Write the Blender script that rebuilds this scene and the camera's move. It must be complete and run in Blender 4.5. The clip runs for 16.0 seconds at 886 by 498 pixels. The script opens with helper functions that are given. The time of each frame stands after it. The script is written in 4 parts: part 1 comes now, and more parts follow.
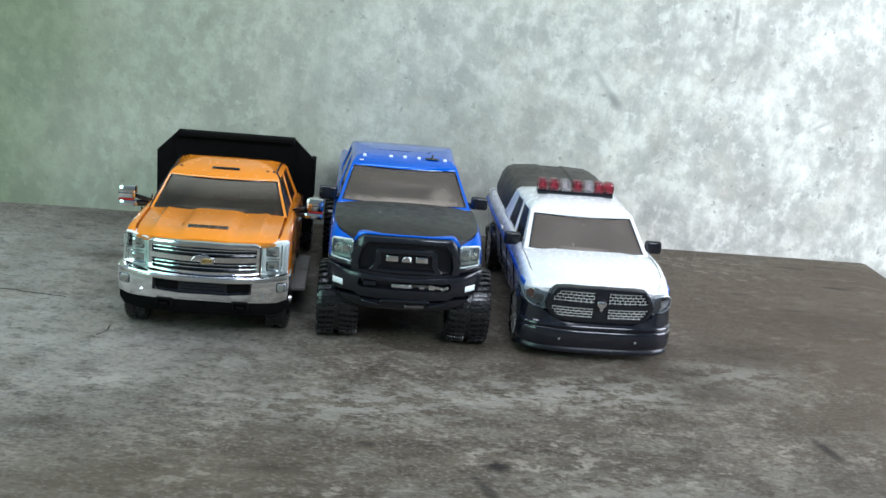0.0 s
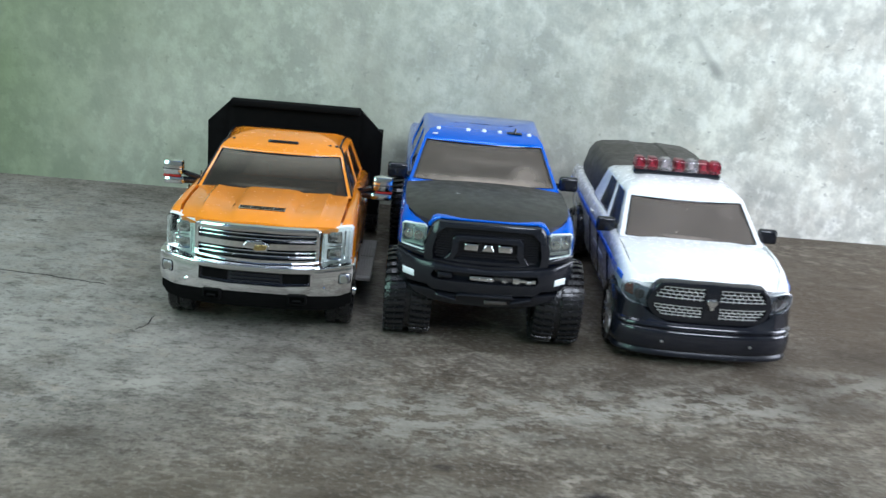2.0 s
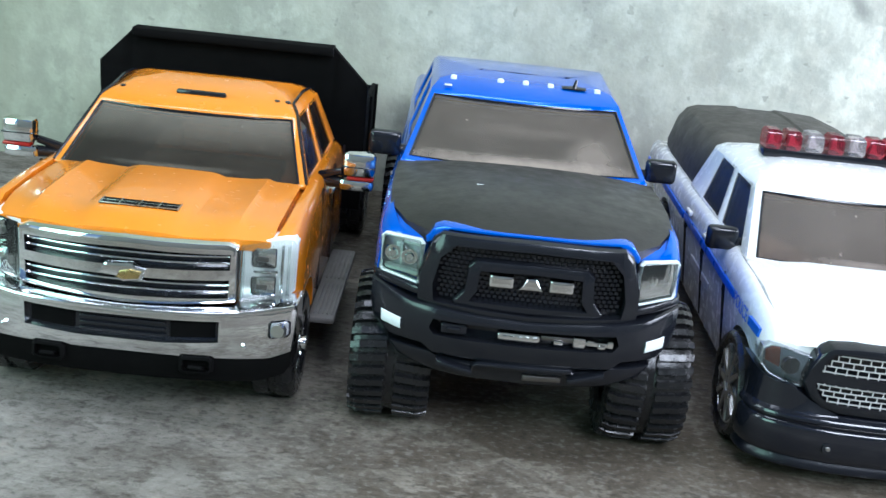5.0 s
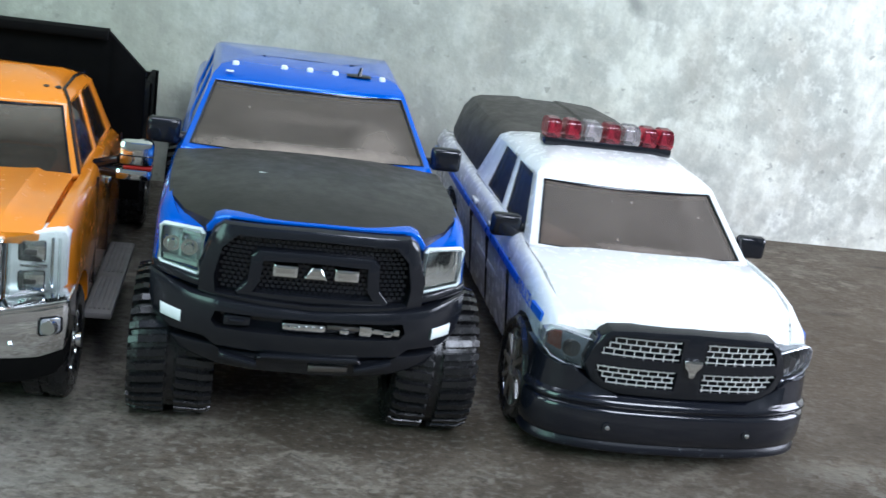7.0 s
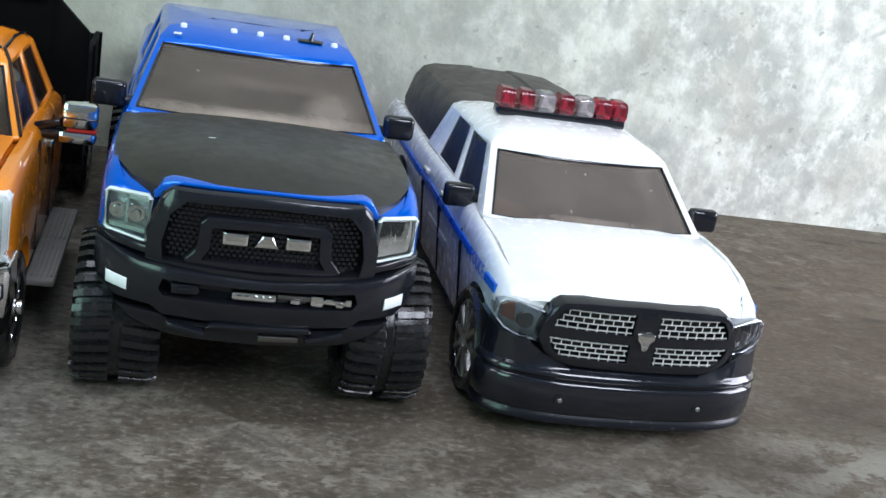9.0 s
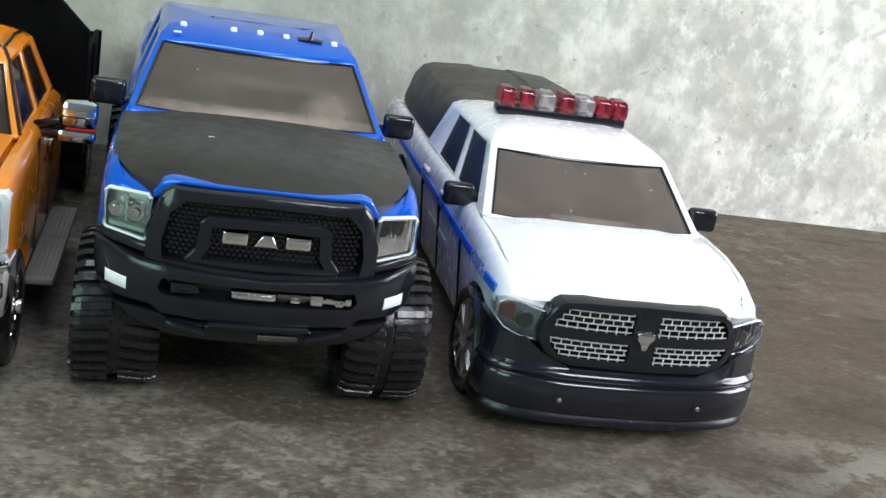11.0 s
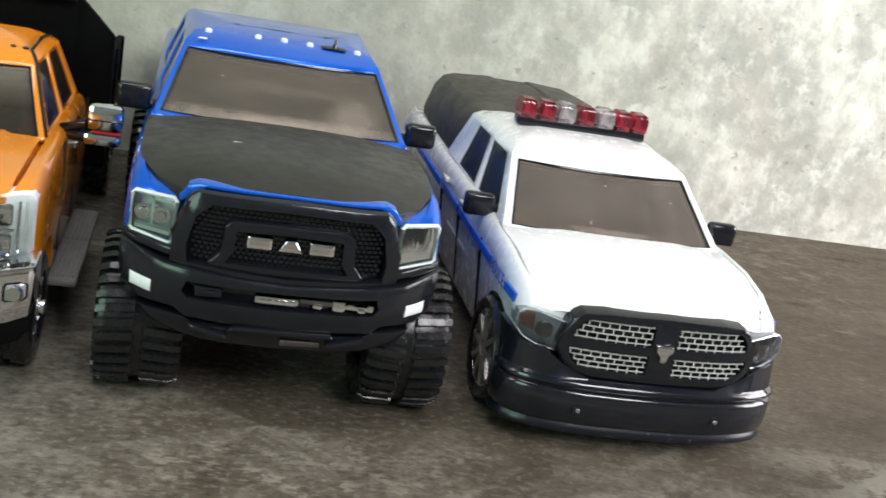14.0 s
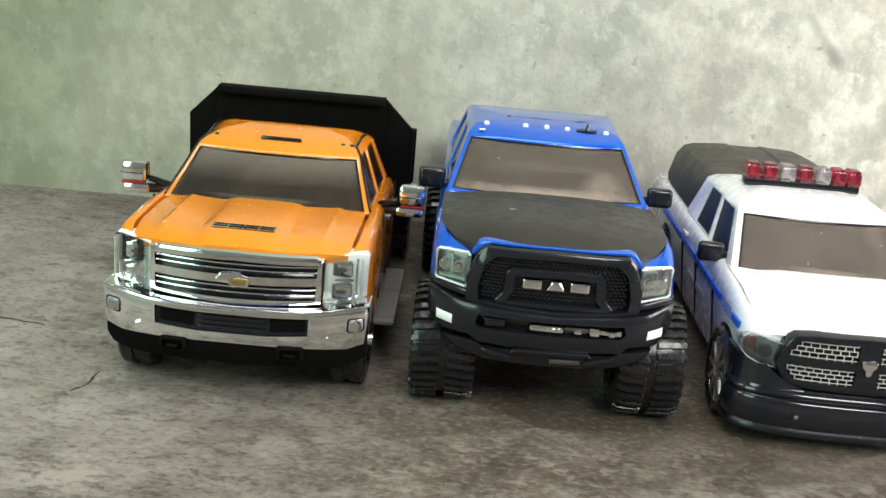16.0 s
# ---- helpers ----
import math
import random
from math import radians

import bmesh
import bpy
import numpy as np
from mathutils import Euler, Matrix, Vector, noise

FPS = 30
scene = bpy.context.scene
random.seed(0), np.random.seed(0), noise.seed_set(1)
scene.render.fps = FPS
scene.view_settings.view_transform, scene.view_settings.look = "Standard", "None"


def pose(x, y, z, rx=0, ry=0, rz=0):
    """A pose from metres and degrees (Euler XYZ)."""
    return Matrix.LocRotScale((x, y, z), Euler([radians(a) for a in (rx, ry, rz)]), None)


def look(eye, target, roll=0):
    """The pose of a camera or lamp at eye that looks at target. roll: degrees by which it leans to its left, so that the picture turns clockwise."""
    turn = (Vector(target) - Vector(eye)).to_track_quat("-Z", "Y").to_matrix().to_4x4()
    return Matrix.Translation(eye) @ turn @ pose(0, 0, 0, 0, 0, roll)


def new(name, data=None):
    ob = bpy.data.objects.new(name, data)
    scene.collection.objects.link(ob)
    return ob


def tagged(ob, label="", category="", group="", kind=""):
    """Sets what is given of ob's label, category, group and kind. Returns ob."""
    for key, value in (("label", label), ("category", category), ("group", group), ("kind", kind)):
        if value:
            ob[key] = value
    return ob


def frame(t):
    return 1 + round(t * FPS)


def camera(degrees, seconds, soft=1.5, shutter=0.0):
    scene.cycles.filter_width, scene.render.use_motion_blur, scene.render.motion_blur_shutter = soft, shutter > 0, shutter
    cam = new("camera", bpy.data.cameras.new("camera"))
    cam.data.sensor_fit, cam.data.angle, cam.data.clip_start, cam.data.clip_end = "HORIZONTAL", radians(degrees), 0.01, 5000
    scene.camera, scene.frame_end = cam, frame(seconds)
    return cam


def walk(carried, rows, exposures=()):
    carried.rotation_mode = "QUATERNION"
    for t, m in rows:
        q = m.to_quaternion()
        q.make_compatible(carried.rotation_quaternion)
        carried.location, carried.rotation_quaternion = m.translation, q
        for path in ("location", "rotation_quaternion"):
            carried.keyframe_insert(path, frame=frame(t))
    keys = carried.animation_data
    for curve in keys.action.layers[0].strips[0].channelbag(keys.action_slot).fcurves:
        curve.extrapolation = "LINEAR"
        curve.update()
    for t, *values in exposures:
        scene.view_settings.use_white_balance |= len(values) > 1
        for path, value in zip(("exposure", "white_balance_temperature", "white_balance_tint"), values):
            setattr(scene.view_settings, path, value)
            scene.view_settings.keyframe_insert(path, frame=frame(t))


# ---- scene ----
cam = camera(41.86, 16.0, soft=1.5, shutter=0.5)
ROWS = [
    (0.0, -0.0322, -0.6018, 0.2276, -4.91, -15.53, -5.27),
    (0.5, -0.0327, -0.5962, 0.2276, -5.10, -16.21, -5.07),
    (1.0, -0.0348, -0.5966, 0.2245, -3.89, -15.99, -4.71),
    (1.5, -0.0360, -0.5779, 0.2228, -2.91, -16.44, -4.71),
    (2.0, -0.0385, -0.5218, 0.2097, -1.96, -16.97, -5.13),
    (2.5, -0.0457, -0.4861, 0.1990, -2.06, -16.82, -6.41),
    (3.0, -0.0432, -0.4450, 0.1879, -0.83, -16.44, -5.95),
    (3.2, -0.0415, -0.4100, 0.1821, 0.32, -17.12, -6.03),
    (5.3, -0.0267, -0.2911, 0.1555, -1.17, -18.36, -6.08),
    (5.5, -0.0284, -0.2903, 0.1550, -2.82, -18.27, -6.23),
    (6.0, -0.0252, -0.2892, 0.1551, -7.36, -18.12, -7.73),
    (6.5, -0.0241, -0.2888, 0.1547, -10.35, -17.55, -8.06),
    (7.0, -0.0239, -0.2891, 0.1548, -11.22, -17.46, -8.51),
    (7.5, -0.0244, -0.2859, 0.1534, -13.76, -18.05, -9.40),
    (8.0, -0.0248, -0.2841, 0.1530, -13.97, -18.65, -9.82),
    (8.5, -0.0254, -0.2846, 0.1528, -14.44, -18.33, -10.07),
    (9.0, -0.0256, -0.2843, 0.1527, -14.36, -18.43, -10.11),
    (11.5, -0.0258, -0.2838, 0.1529, -14.43, -18.51, -10.24),
    (12.0, -0.0258, -0.2843, 0.1525, -14.45, -18.35, -10.31),
    (12.5, -0.0260, -0.2834, 0.1525, -14.94, -18.49, -10.38),
    (13.0, -0.0263, -0.2839, 0.1528, -14.62, -18.25, -10.60),
    (13.5, -0.0270, -0.2846, 0.1518, -14.78, -17.91, -10.77),
    (14.0, -0.0297, -0.2849, 0.1515, -13.90, -17.95, -11.07),
    (14.5, -0.0304, -0.2918, 0.1540, -9.39, -18.20, -10.01),
    (15.0, -0.0399, -0.3346, 0.1635, -6.03, -16.10, -8.08),
    (15.5, -0.0380, -0.3675, 0.1707, -1.06, -16.24, -5.93),
    (16.0, -0.0368, -0.3731, 0.1720, 0.25, -16.44, -5.09),
]


def aim(x, y, z, yaw, pitch, roll):
    """The camera's pose from its place and its turn, tilt and lean."""
    return pose(x, y, z, 0, 0, yaw) @ pose(0, 0, 0, 90 + pitch) @ pose(0, 0, 0, 0, 0, -roll)


EXPOSURES = [(0.0, -0.02, 5750, 12), (2.0, 0.03, 5750, 12), (3.0, 0.16, 5750, 12), (5.5, 0.40, 5600, 12), (6.0, 0.33, 5750, 12), (6.5, 0.15, 5700, 13), (7.0, 0.06, 5650, 13), (9.0, 0.04, 5880, 14), (11.5, 0.04, 6300, 15), (13.0, 0.07, 6650, 15), (14.5, 0.06, 6600, 14), (15.5, 0.20, 6900, 14), (16.0, 0.28, 6900, 14)]
walk(cam, [(t, aim(*row)) for t, *row in ROWS], EXPOSURES)

# ---- light ----
world = bpy.data.worlds.new("daylight")
scene.world = world
world.use_nodes = True
wn = world.node_tree
sky = wn.nodes.new("ShaderNodeTexSky")
sky.sky_type, sky.sun_disc, sky.sun_elevation, sky.sun_rotation = "NISHITA", False, radians(50), radians(70)
wn.links.new(sky.outputs[0], wn.nodes["Background"].inputs[0])
wn.nodes["Background"].inputs[1].default_value = 0.08


def daylight(name, m, width, height, watts, colour):
    """The sky's light that comes through one opening of the room."""
    lamp = bpy.data.lights.new(name, "AREA")
    lamp.shape, lamp.size, lamp.size_y, lamp.energy, lamp.color = "RECTANGLE", width, height, watts, colour
    ob = new(name, lamp)
    ob.matrix_world = m
    return ob


daylight("daylight_east", look((1.04, -0.16, 0.36), (0.0, 0.30, 0.20)), 0.60, 0.50, 11.5, (0.99, 0.98, 1.0))
daylight("daylight_south", look((0.50, -1.22, 1.12), (0.20, 0.2, 0.12)), 0.60, 0.50, 14, (0.97, 0.99, 1.0))
daylight("daylight_doorway", look((-0.98, -1.04, 0.50), (0.0, 0.0, 0.1)), 0.50, 0.80, 6.0, (0.60, 1.0, 0.74))
daylight("daylight_west", look((-1.04, -0.20, 0.55), (0.0, -0.05, 0.0)), 0.60, 0.55, 4.0, (0.90, 1.0, 0.90))
# added fill from overhead; no roof light is known there
daylight("roof_fill", look((-0.30, -0.42, 1.86), (-0.30, -0.4199, 0.0)), 1.2, 0.75, 16.5, (0.97, 0.99, 1.0))

# ---- materials ----


class Nodes:
    """A node material, written short."""

    def __init__(self, name):
        self.m = bpy.data.materials.new(name)
        self.m.use_nodes = True
        self.t = self.m.node_tree
        self.b = self.t.nodes["Principled BSDF"]
        self.coord = None

    def add(self, kind, **inputs):
        n = self.t.nodes.new("ShaderNode" + kind)
        for k, v in inputs.items():
            self.put(n, k, v)
        return n

    def put(self, n, key, v):
        s = n.inputs[key.replace("_", " ")] if isinstance(key, str) else n.inputs[key]
        if isinstance(v, bpy.types.NodeSocket):
            self.t.links.new(v, s)
        else:
            s.default_value = v

    def place(self, sx=1, sy=1, sz=1, turn=0):
        if self.coord is None:
            self.coord = self.add("TexCoord").outputs["Object"]
        n = self.add("Mapping", Vector=self.coord)
        n.inputs["Scale"].default_value = (sx, sy, sz)
        n.inputs["Rotation"].default_value = (0, 0, radians(turn))
        return n.outputs[0]

    def noise(self, scale, detail=4.0, rough=0.55, at=None, warp=0.0):
        n = self.add("TexNoise", Vector=at or self.place(), Scale=scale, Detail=detail, Roughness=rough, Distortion=warp)
        return n.outputs["Fac"]

    def ramp(self, fac, stops):
        n = self.add("ValToRGB", Fac=fac)
        e = n.color_ramp.elements
        while len(e) < len(stops):
            e.new(0.5)
        for el, (p, c) in zip(e, stops):
            el.position, el.color = p, (c, c, c, 1) if isinstance(c, (int, float)) else (*c, 1)
        return n.outputs[0]

    def mix(self, fac, a, b, blend="MIX"):
        n = self.t.nodes.new("ShaderNodeMix")
        n.data_type, n.blend_type = "RGBA", blend
        for i, v in ((0, fac), (6, a), (7, b)):
            if isinstance(v, bpy.types.NodeSocket):
                self.t.links.new(v, n.inputs[i])
            else:
                n.inputs[i].default_value = v if i == 0 else (*v, 1)
        return n.outputs[2]

    def bump(self, height, strength, distance):
        n = self.add("Bump", Height=height, Strength=strength, Distance=distance)
        self.put(self.b, "Normal", n.outputs[0])

    def set(self, **kw):
        for k, v in kw.items():
            if isinstance(v, tuple) and len(v) == 3:
                v = (*v, 1)
            self.put(self.b, k, v)
        return self


def paint(name, colour, rough=0.25, coat=0.6, dust=0.06, flake=0.0, shine=0.5, peel=0.05):
    """Toy enamel: colour with faint dust, a clear coat and orange-peel."""
    n = Nodes(name)
    d = n.ramp(n.noise(90, 6, 0.65), [(0.45, 0.0), (0.8, 1.0)])
    k = n.add("Math")
    k.operation = "MULTIPLY"
    n.put(k, 0, d), n.put(k, 1, dust)
    c = n.mix(k.outputs[0], colour, (0.45, 0.42, 0.38))
    r = n.ramp(n.noise(300, 3), [(0.3, max(0.02, rough - 0.06)), (0.75, rough + 0.08)])
    n.set(Base_Color=c, Roughness=r, Metallic=flake, Coat_Weight=coat, Coat_Roughness=0.06, Specular_IOR_Level=shine)
    n.bump(n.noise(200, 2), peel, 0.0004)
    return n.m


def plastic(name, colour, rough=0.45, grain=0.25, dust=0.08, shine=0.5):
    n = Nodes(name)
    n.set(Specular_IOR_Level=shine)
    d = n.ramp(n.noise(70, 6, 0.7), [(0.45, 0.0), (0.85, dust)])
    n.set(Base_Color=n.mix(d, colour, (0.34, 0.31, 0.27)), Roughness=n.ramp(n.noise(220, 3), [(0.3, rough - 0.1), (0.8, min(1, rough + 0.12))]))
    n.bump(n.noise(900, 2), grain, 0.0003)
    return n.m


def metal(name, colour, rough=0.09, pure=1.0):
    n = Nodes(name)
    n.set(Base_Color=n.mix(n.ramp(n.noise(60, 5), [(0.45, 0.0), (0.85, 0.35)]), colour, tuple(0.8 * c for c in colour)), Metallic=pure,
          Roughness=n.ramp(n.noise(180, 4), [(0.3, rough), (0.8, rough + 0.10)]))
    n.bump(n.noise(75, 3), 0.22, 0.0009)
    return n.m


def near(n, x, y, rx, ry, turn=0.0, ragged=0.5, axes="xy"):
    """1 inside a ragged oval about (x, y) on a floor or, with axes "xz", on a wall, falling to 0 at its edge."""
    m = n.add("Mapping", Vector=n.coord or n.place())
    m.vector_type = "TEXTURE"
    m.inputs["Location"].default_value = (x, y, 0) if axes == "xy" else (x, 0, y)
    m.inputs["Rotation"].default_value = (0, 0, radians(turn)) if axes == "xy" else (0, radians(-turn), 0)
    m.inputs["Scale"].default_value = (rx, ry, 1e3) if axes == "xy" else (rx, 1e3, ry)
    d = n.add("VectorMath", **{"Vector": m.outputs[0]})
    d.operation = "LENGTH"
    k = n.add("Math")
    k.operation = "MULTIPLY_ADD"
    n.put(k, 0, n.noise(140, 5, 0.7)), n.put(k, 1, ragged), n.put(k, 2, d.outputs["Value"])
    return n.ramp(k.outputs[0], [(0.55 + ragged * 0.5, 1.0), (0.95 + ragged * 0.5, 0.0)]) if ragged < 0.1 else n.ramp(k.outputs[0], [(0.45, 1.0), (1.0, 0.0)])


def times(n, a, k):
    m = n.add("Math")
    m.operation = "MULTIPLY"
    n.put(m, 0, a), n.put(m, 1, k)
    return m.outputs[0]


def glass(name, colour, rough=0.03, haze=0.06, film=(0.45, 0.42, 0.38), smears_and_glare=(), ior=1.5):
    """Thin clear plastic: light passes tinted, the surface mirrors more at a slant, and a little dust hangs on it."""
    n = Nodes(name)
    t = n.t
    t.nodes.remove(n.b)
    clear, gloss, dust = n.add("BsdfTransparent", Color=(*colour, 1)), n.add("BsdfGlossy", Roughness=rough), n.add("BsdfDiffuse", Color=(*film, 1))
    slant = n.add("Fresnel", IOR=ior)
    bump = n.add("Bump", Height=n.noise(90, 1), Strength=0.02, Distance=0.0005)
    n.put(gloss, "Normal", bump.outputs[0]), n.put(slant, "Normal", bump.outputs[0])
    a, b = n.add("MixShader"), n.add("MixShader")
    veil = n.ramp(n.noise(48, 7, 0.72), [(0.35, haze), (0.62, haze * 1.5), (0.8, haze * 2.0)])
    speck = n.add("Math")
    speck.operation = "MULTIPLY_ADD"
    n.put(speck, 0, n.ramp(n.noise(330, 2), [(0.71, 0.0), (0.76, 1.0)])), n.put(speck, 1, haze * 2.0), n.put(speck, 2, veil)
    veil = speck.outputs[0]
    for x, z, rx, rz, k, *ragged in smears_and_glare:
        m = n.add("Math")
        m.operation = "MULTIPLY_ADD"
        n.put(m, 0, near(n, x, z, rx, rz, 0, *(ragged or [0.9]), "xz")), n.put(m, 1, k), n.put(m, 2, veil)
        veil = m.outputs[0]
    n.put(a, 0, veil), n.put(a, 1, clear.outputs[0]), n.put(a, 2, dust.outputs[0])
    n.put(b, 0, slant.outputs[0]), n.put(b, 1, a.outputs[0]), n.put(b, 2, gloss.outputs[0])
    t.links.new(b.outputs[0], t.nodes["Material Output"].inputs[0])
    return n.m


ORANGE = paint("orange_enamel", (0.74, 0.235, 0.006), 0.22, 0.7, 0.03)
BLUE = paint("blue_enamel", (0.0005, 0.108, 0.62), 0.20, 0.6, 0.0, flake=0.35, shine=0.35)
WHITE = paint("white_enamel", (0.80, 0.80, 0.80), 0.25, 0.8, 0.0, peel=0.008)
NAVY = paint("blue_black_enamel", (0.0075, 0.0085, 0.013), 0.14, 0.4, 0.0, shine=0.5)
BLACKHOOD = plastic("satin_black_paint", (0.012, 0.011, 0.010), 0.38, 0.15, 0.035)
BLACK = plastic("black_plastic", (0.0085, 0.0095, 0.013), 0.17, 0.10, 0.006, 0.5)
BEDBLACK = plastic("matt_black_steel", (0.002, 0.002, 0.002), 0.8, 0.2, 0.004, 0.08)
CAPGREY = plastic("matt_charcoal_plastic", (0.042, 0.038, 0.031), 0.62, 0.35, 0.18)
WORN = Nodes("chipped_blue_black_enamel")
WORN.set(Base_Color=WORN.mix(WORN.ramp(WORN.noise(420, 4, 0.7), [(0.62, 0.0), (0.70, 0.35)]), (0.003, 0.004, 0.008), (0.26, 0.27, 0.30)), Roughness=0.3)
WORN = WORN.m
RUBBER = plastic("tyre_rubber", (0.009, 0.009, 0.010), 0.28, 0.2, 0.015, 0.5)
GREYPLASTIC = plastic("grey_plastic", (0.17, 0.16, 0.15), 0.5, 0.25, 0.1)
SEATS = plastic("dark_brown_plastic", (0.075, 0.062, 0.052), 0.6, 0.2, 0.05)
CHROME = metal("chrome", (0.88, 0.89, 0.90), 0.03)
HOUSING = metal("lamp_foil", (0.93, 0.96, 0.95), 0.18, 0.12)
MESHSILVER = metal("bright_silver_paint", (0.88, 0.88, 0.87), 0.18, 0.65)
LAMPGREY = metal("grey_lamp_foil", (0.42, 0.44, 0.47), 0.25, 0.6)
GLOSSBLACK = plastic("gloss_black_plastic", (0.0095, 0.0105, 0.014), 0.15, 0.06, 0.004, 0.5)
SILVER = metal("dull_silver", (0.62, 0.62, 0.60), 0.25)
GOLD = metal("gold_foil", (0.62, 0.47, 0.20), 0.25)
DARKMETAL = metal("dark_alloy", (0.20, 0.19, 0.18), 0.3)
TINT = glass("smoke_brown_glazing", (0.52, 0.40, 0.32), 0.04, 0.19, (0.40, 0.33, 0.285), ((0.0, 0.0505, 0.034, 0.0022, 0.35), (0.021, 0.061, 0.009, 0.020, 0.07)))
TINT_SIDE = glass("dark_side_glazing", (0.22, 0.20, 0.155), 0.03, 0.03, (0.36, 0.34, 0.29), ior=1.25)
# the wide veil over the upper glass is a reflection painted as haze
TINT_ORANGE = glass("smoke_grey_glazing", (0.50, 0.43, 0.36), 0.03, 0.05, (0.42, 0.38, 0.31), ((0.0, 0.0785, 0.30, 0.0165, 0.25, 0.15), (0.0, 0.0590, 0.045, 0.0014, 0.15)))
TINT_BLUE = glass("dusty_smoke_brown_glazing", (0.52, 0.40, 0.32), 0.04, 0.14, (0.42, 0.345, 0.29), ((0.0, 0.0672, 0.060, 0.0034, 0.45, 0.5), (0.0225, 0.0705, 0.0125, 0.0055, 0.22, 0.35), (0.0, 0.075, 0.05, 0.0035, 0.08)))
REDBAND = plastic("red_marker_lens", (0.30, 0.02, 0.015), 0.2, 0.05, 0.0)
LENS = glass("clear_lens", (0.95, 0.98, 0.97), 0.03, 0.015, (0.80, 0.88, 0.84))
LENS_GREY = glass("smoky_clear_lens", (0.78, 0.81, 0.85), 0.04, 0.02, (0.68, 0.71, 0.74))
REDLENS = glass("red_lens", (0.84, 0.17, 0.25), 0.05, 0.09, (0.62, 0.10, 0.15))
CLEARLENS = glass("frosted_clear_lens", (0.92, 0.86, 0.89), 0.06, 0.14, (0.78, 0.72, 0.75))
RIMWHITE = plastic("pale_lamp_plastic", (0.62, 0.70, 0.68), 0.2, 0.05, 0.0)
AMBER = plastic("amber_reflector", (0.36, 0.060, 0.020), 0.25, 0.05, 0.0)
REFLECT = plastic("white_reflector", (0.75, 0.80, 0.80), 0.25, 0.05, 0.0)
STRIPE = plastic("blue_print", (0.015, 0.12, 0.60), 0.35, 0.02, 0.03)
GREYPRINT = plastic("grey_print", (0.36, 0.36, 0.38), 0.4, 0.02, 0.03)


def cement_wall():
    """Bare cement render: pale grey blotches and pits, brown and grey patches, drips, and a green that darkens to one
    side.
    """
    n = Nodes("bare_cement_render")
    tall = n.place(1, 1, 0.85)
    broad = n.noise(6, 3, 0.5)
    blot = n.noise(44, 5, 0.60, at=tall)
    small = n.noise(110, 5, 0.62, at=tall)
    fine = n.noise(320, 3, 0.6)
    c = n.mix(n.ramp(blot, [(0.37, 0.0), (0.61, 1.0)]), (0.44, 0.438, 0.39), (0.78, 0.765, 0.675))
    c = n.mix(n.ramp(small, [(0.37, 0.48), (0.50, 0.0)]), c, (0.42, 0.42, 0.38))
    c = n.mix(n.ramp(small, [(0.51, 0.0), (0.63, 0.62)]), c, (0.89, 0.88, 0.81))
    c = n.mix(n.ramp(n.noise(70, 4, 0.6, at=n.place(1, 1, 0.2)), [(0.53, 0.0), (0.68, 0.32)]), c, (0.44, 0.43, 0.38))
    c = n.mix(n.ramp(n.noise(19, 6, 0.62, at=tall), [(0.52, 0.0), (0.64, 0.45)]), c, (0.54, 0.49, 0.41))
    c = n.mix(n.ramp(n.noise(12, 5, 0.6, at=tall), [(0.52, 0.0), (0.64, 0.30)]), c, (0.42, 0.42, 0.38))
    c = n.mix(n.ramp(n.noise(36, 5, 0.66, at=tall), [(0.60, 0.0), (0.66, 0.45)]), c, (0.33, 0.33, 0.30))
    c = n.mix(n.ramp(n.noise(170, 2, 0.5), [(0.69, 0.0), (0.74, 0.55)]), c, (0.20, 0.20, 0.18))
    # scratches, grey and brown patches
    for x, z, rx, rz, turn, k in ((0.150, 0.126, 0.005, 0.036, 37, 0.45), (0.161, 0.112, 0.007, 0.018, 37, 0.75), (0.245, 0.178, 0.004, 0.026, 0, 0.6), (0.252, 0.150, 0.018, 0.012, 0, 0.35), (0.322, 0.105, 0.004, 0.016, -60, 0.5)):
        c = n.mix(times(n, near(n, x, z, rx, rz, turn, 0.6, "xz"), k), c, (0.24, 0.24, 0.22))
    for x, z, rx, rz, k in ((0.202, 0.076, 0.034, 0.040, 0.55), (0.326, 0.024, 0.060, 0.044, 0.55), (0.055, 0.078, 0.12, 0.11, 0.45), (0.290, 0.052, 0.05, 0.03, 0.35), (0.115, 0.098, 0.05, 0.03, 0.4), (-0.050, 0.10, 0.10, 0.08, 0.3), (-0.23, 0.08, 0.06, 0.05, 0.4), (0.350, 0.130, 0.10, 0.07, 0.45), (0.275, 0.150, 0.06, 0.05, 0.35), (0.390, 0.060, 0.06, 0.05, 0.4)):
        c = n.mix(times(n, near(n, x, z, rx, rz, 10, 0.8, "xz"), k), c, (0.37, 0.345, 0.295))
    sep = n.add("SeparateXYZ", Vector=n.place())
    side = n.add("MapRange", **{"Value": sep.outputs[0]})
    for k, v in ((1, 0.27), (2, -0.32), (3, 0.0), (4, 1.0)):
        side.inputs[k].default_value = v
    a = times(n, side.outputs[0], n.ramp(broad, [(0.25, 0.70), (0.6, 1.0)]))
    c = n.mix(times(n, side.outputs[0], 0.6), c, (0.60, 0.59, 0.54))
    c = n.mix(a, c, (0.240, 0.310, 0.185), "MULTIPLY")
    n.set(Base_Color=c, Roughness=n.ramp(blot, [(0.3, 0.75), (0.8, 0.95)]))
    n.bump(n.mix(0.45, n.mix(0.5, small, fine), blot), 0.4, 0.0022)
    return n.m


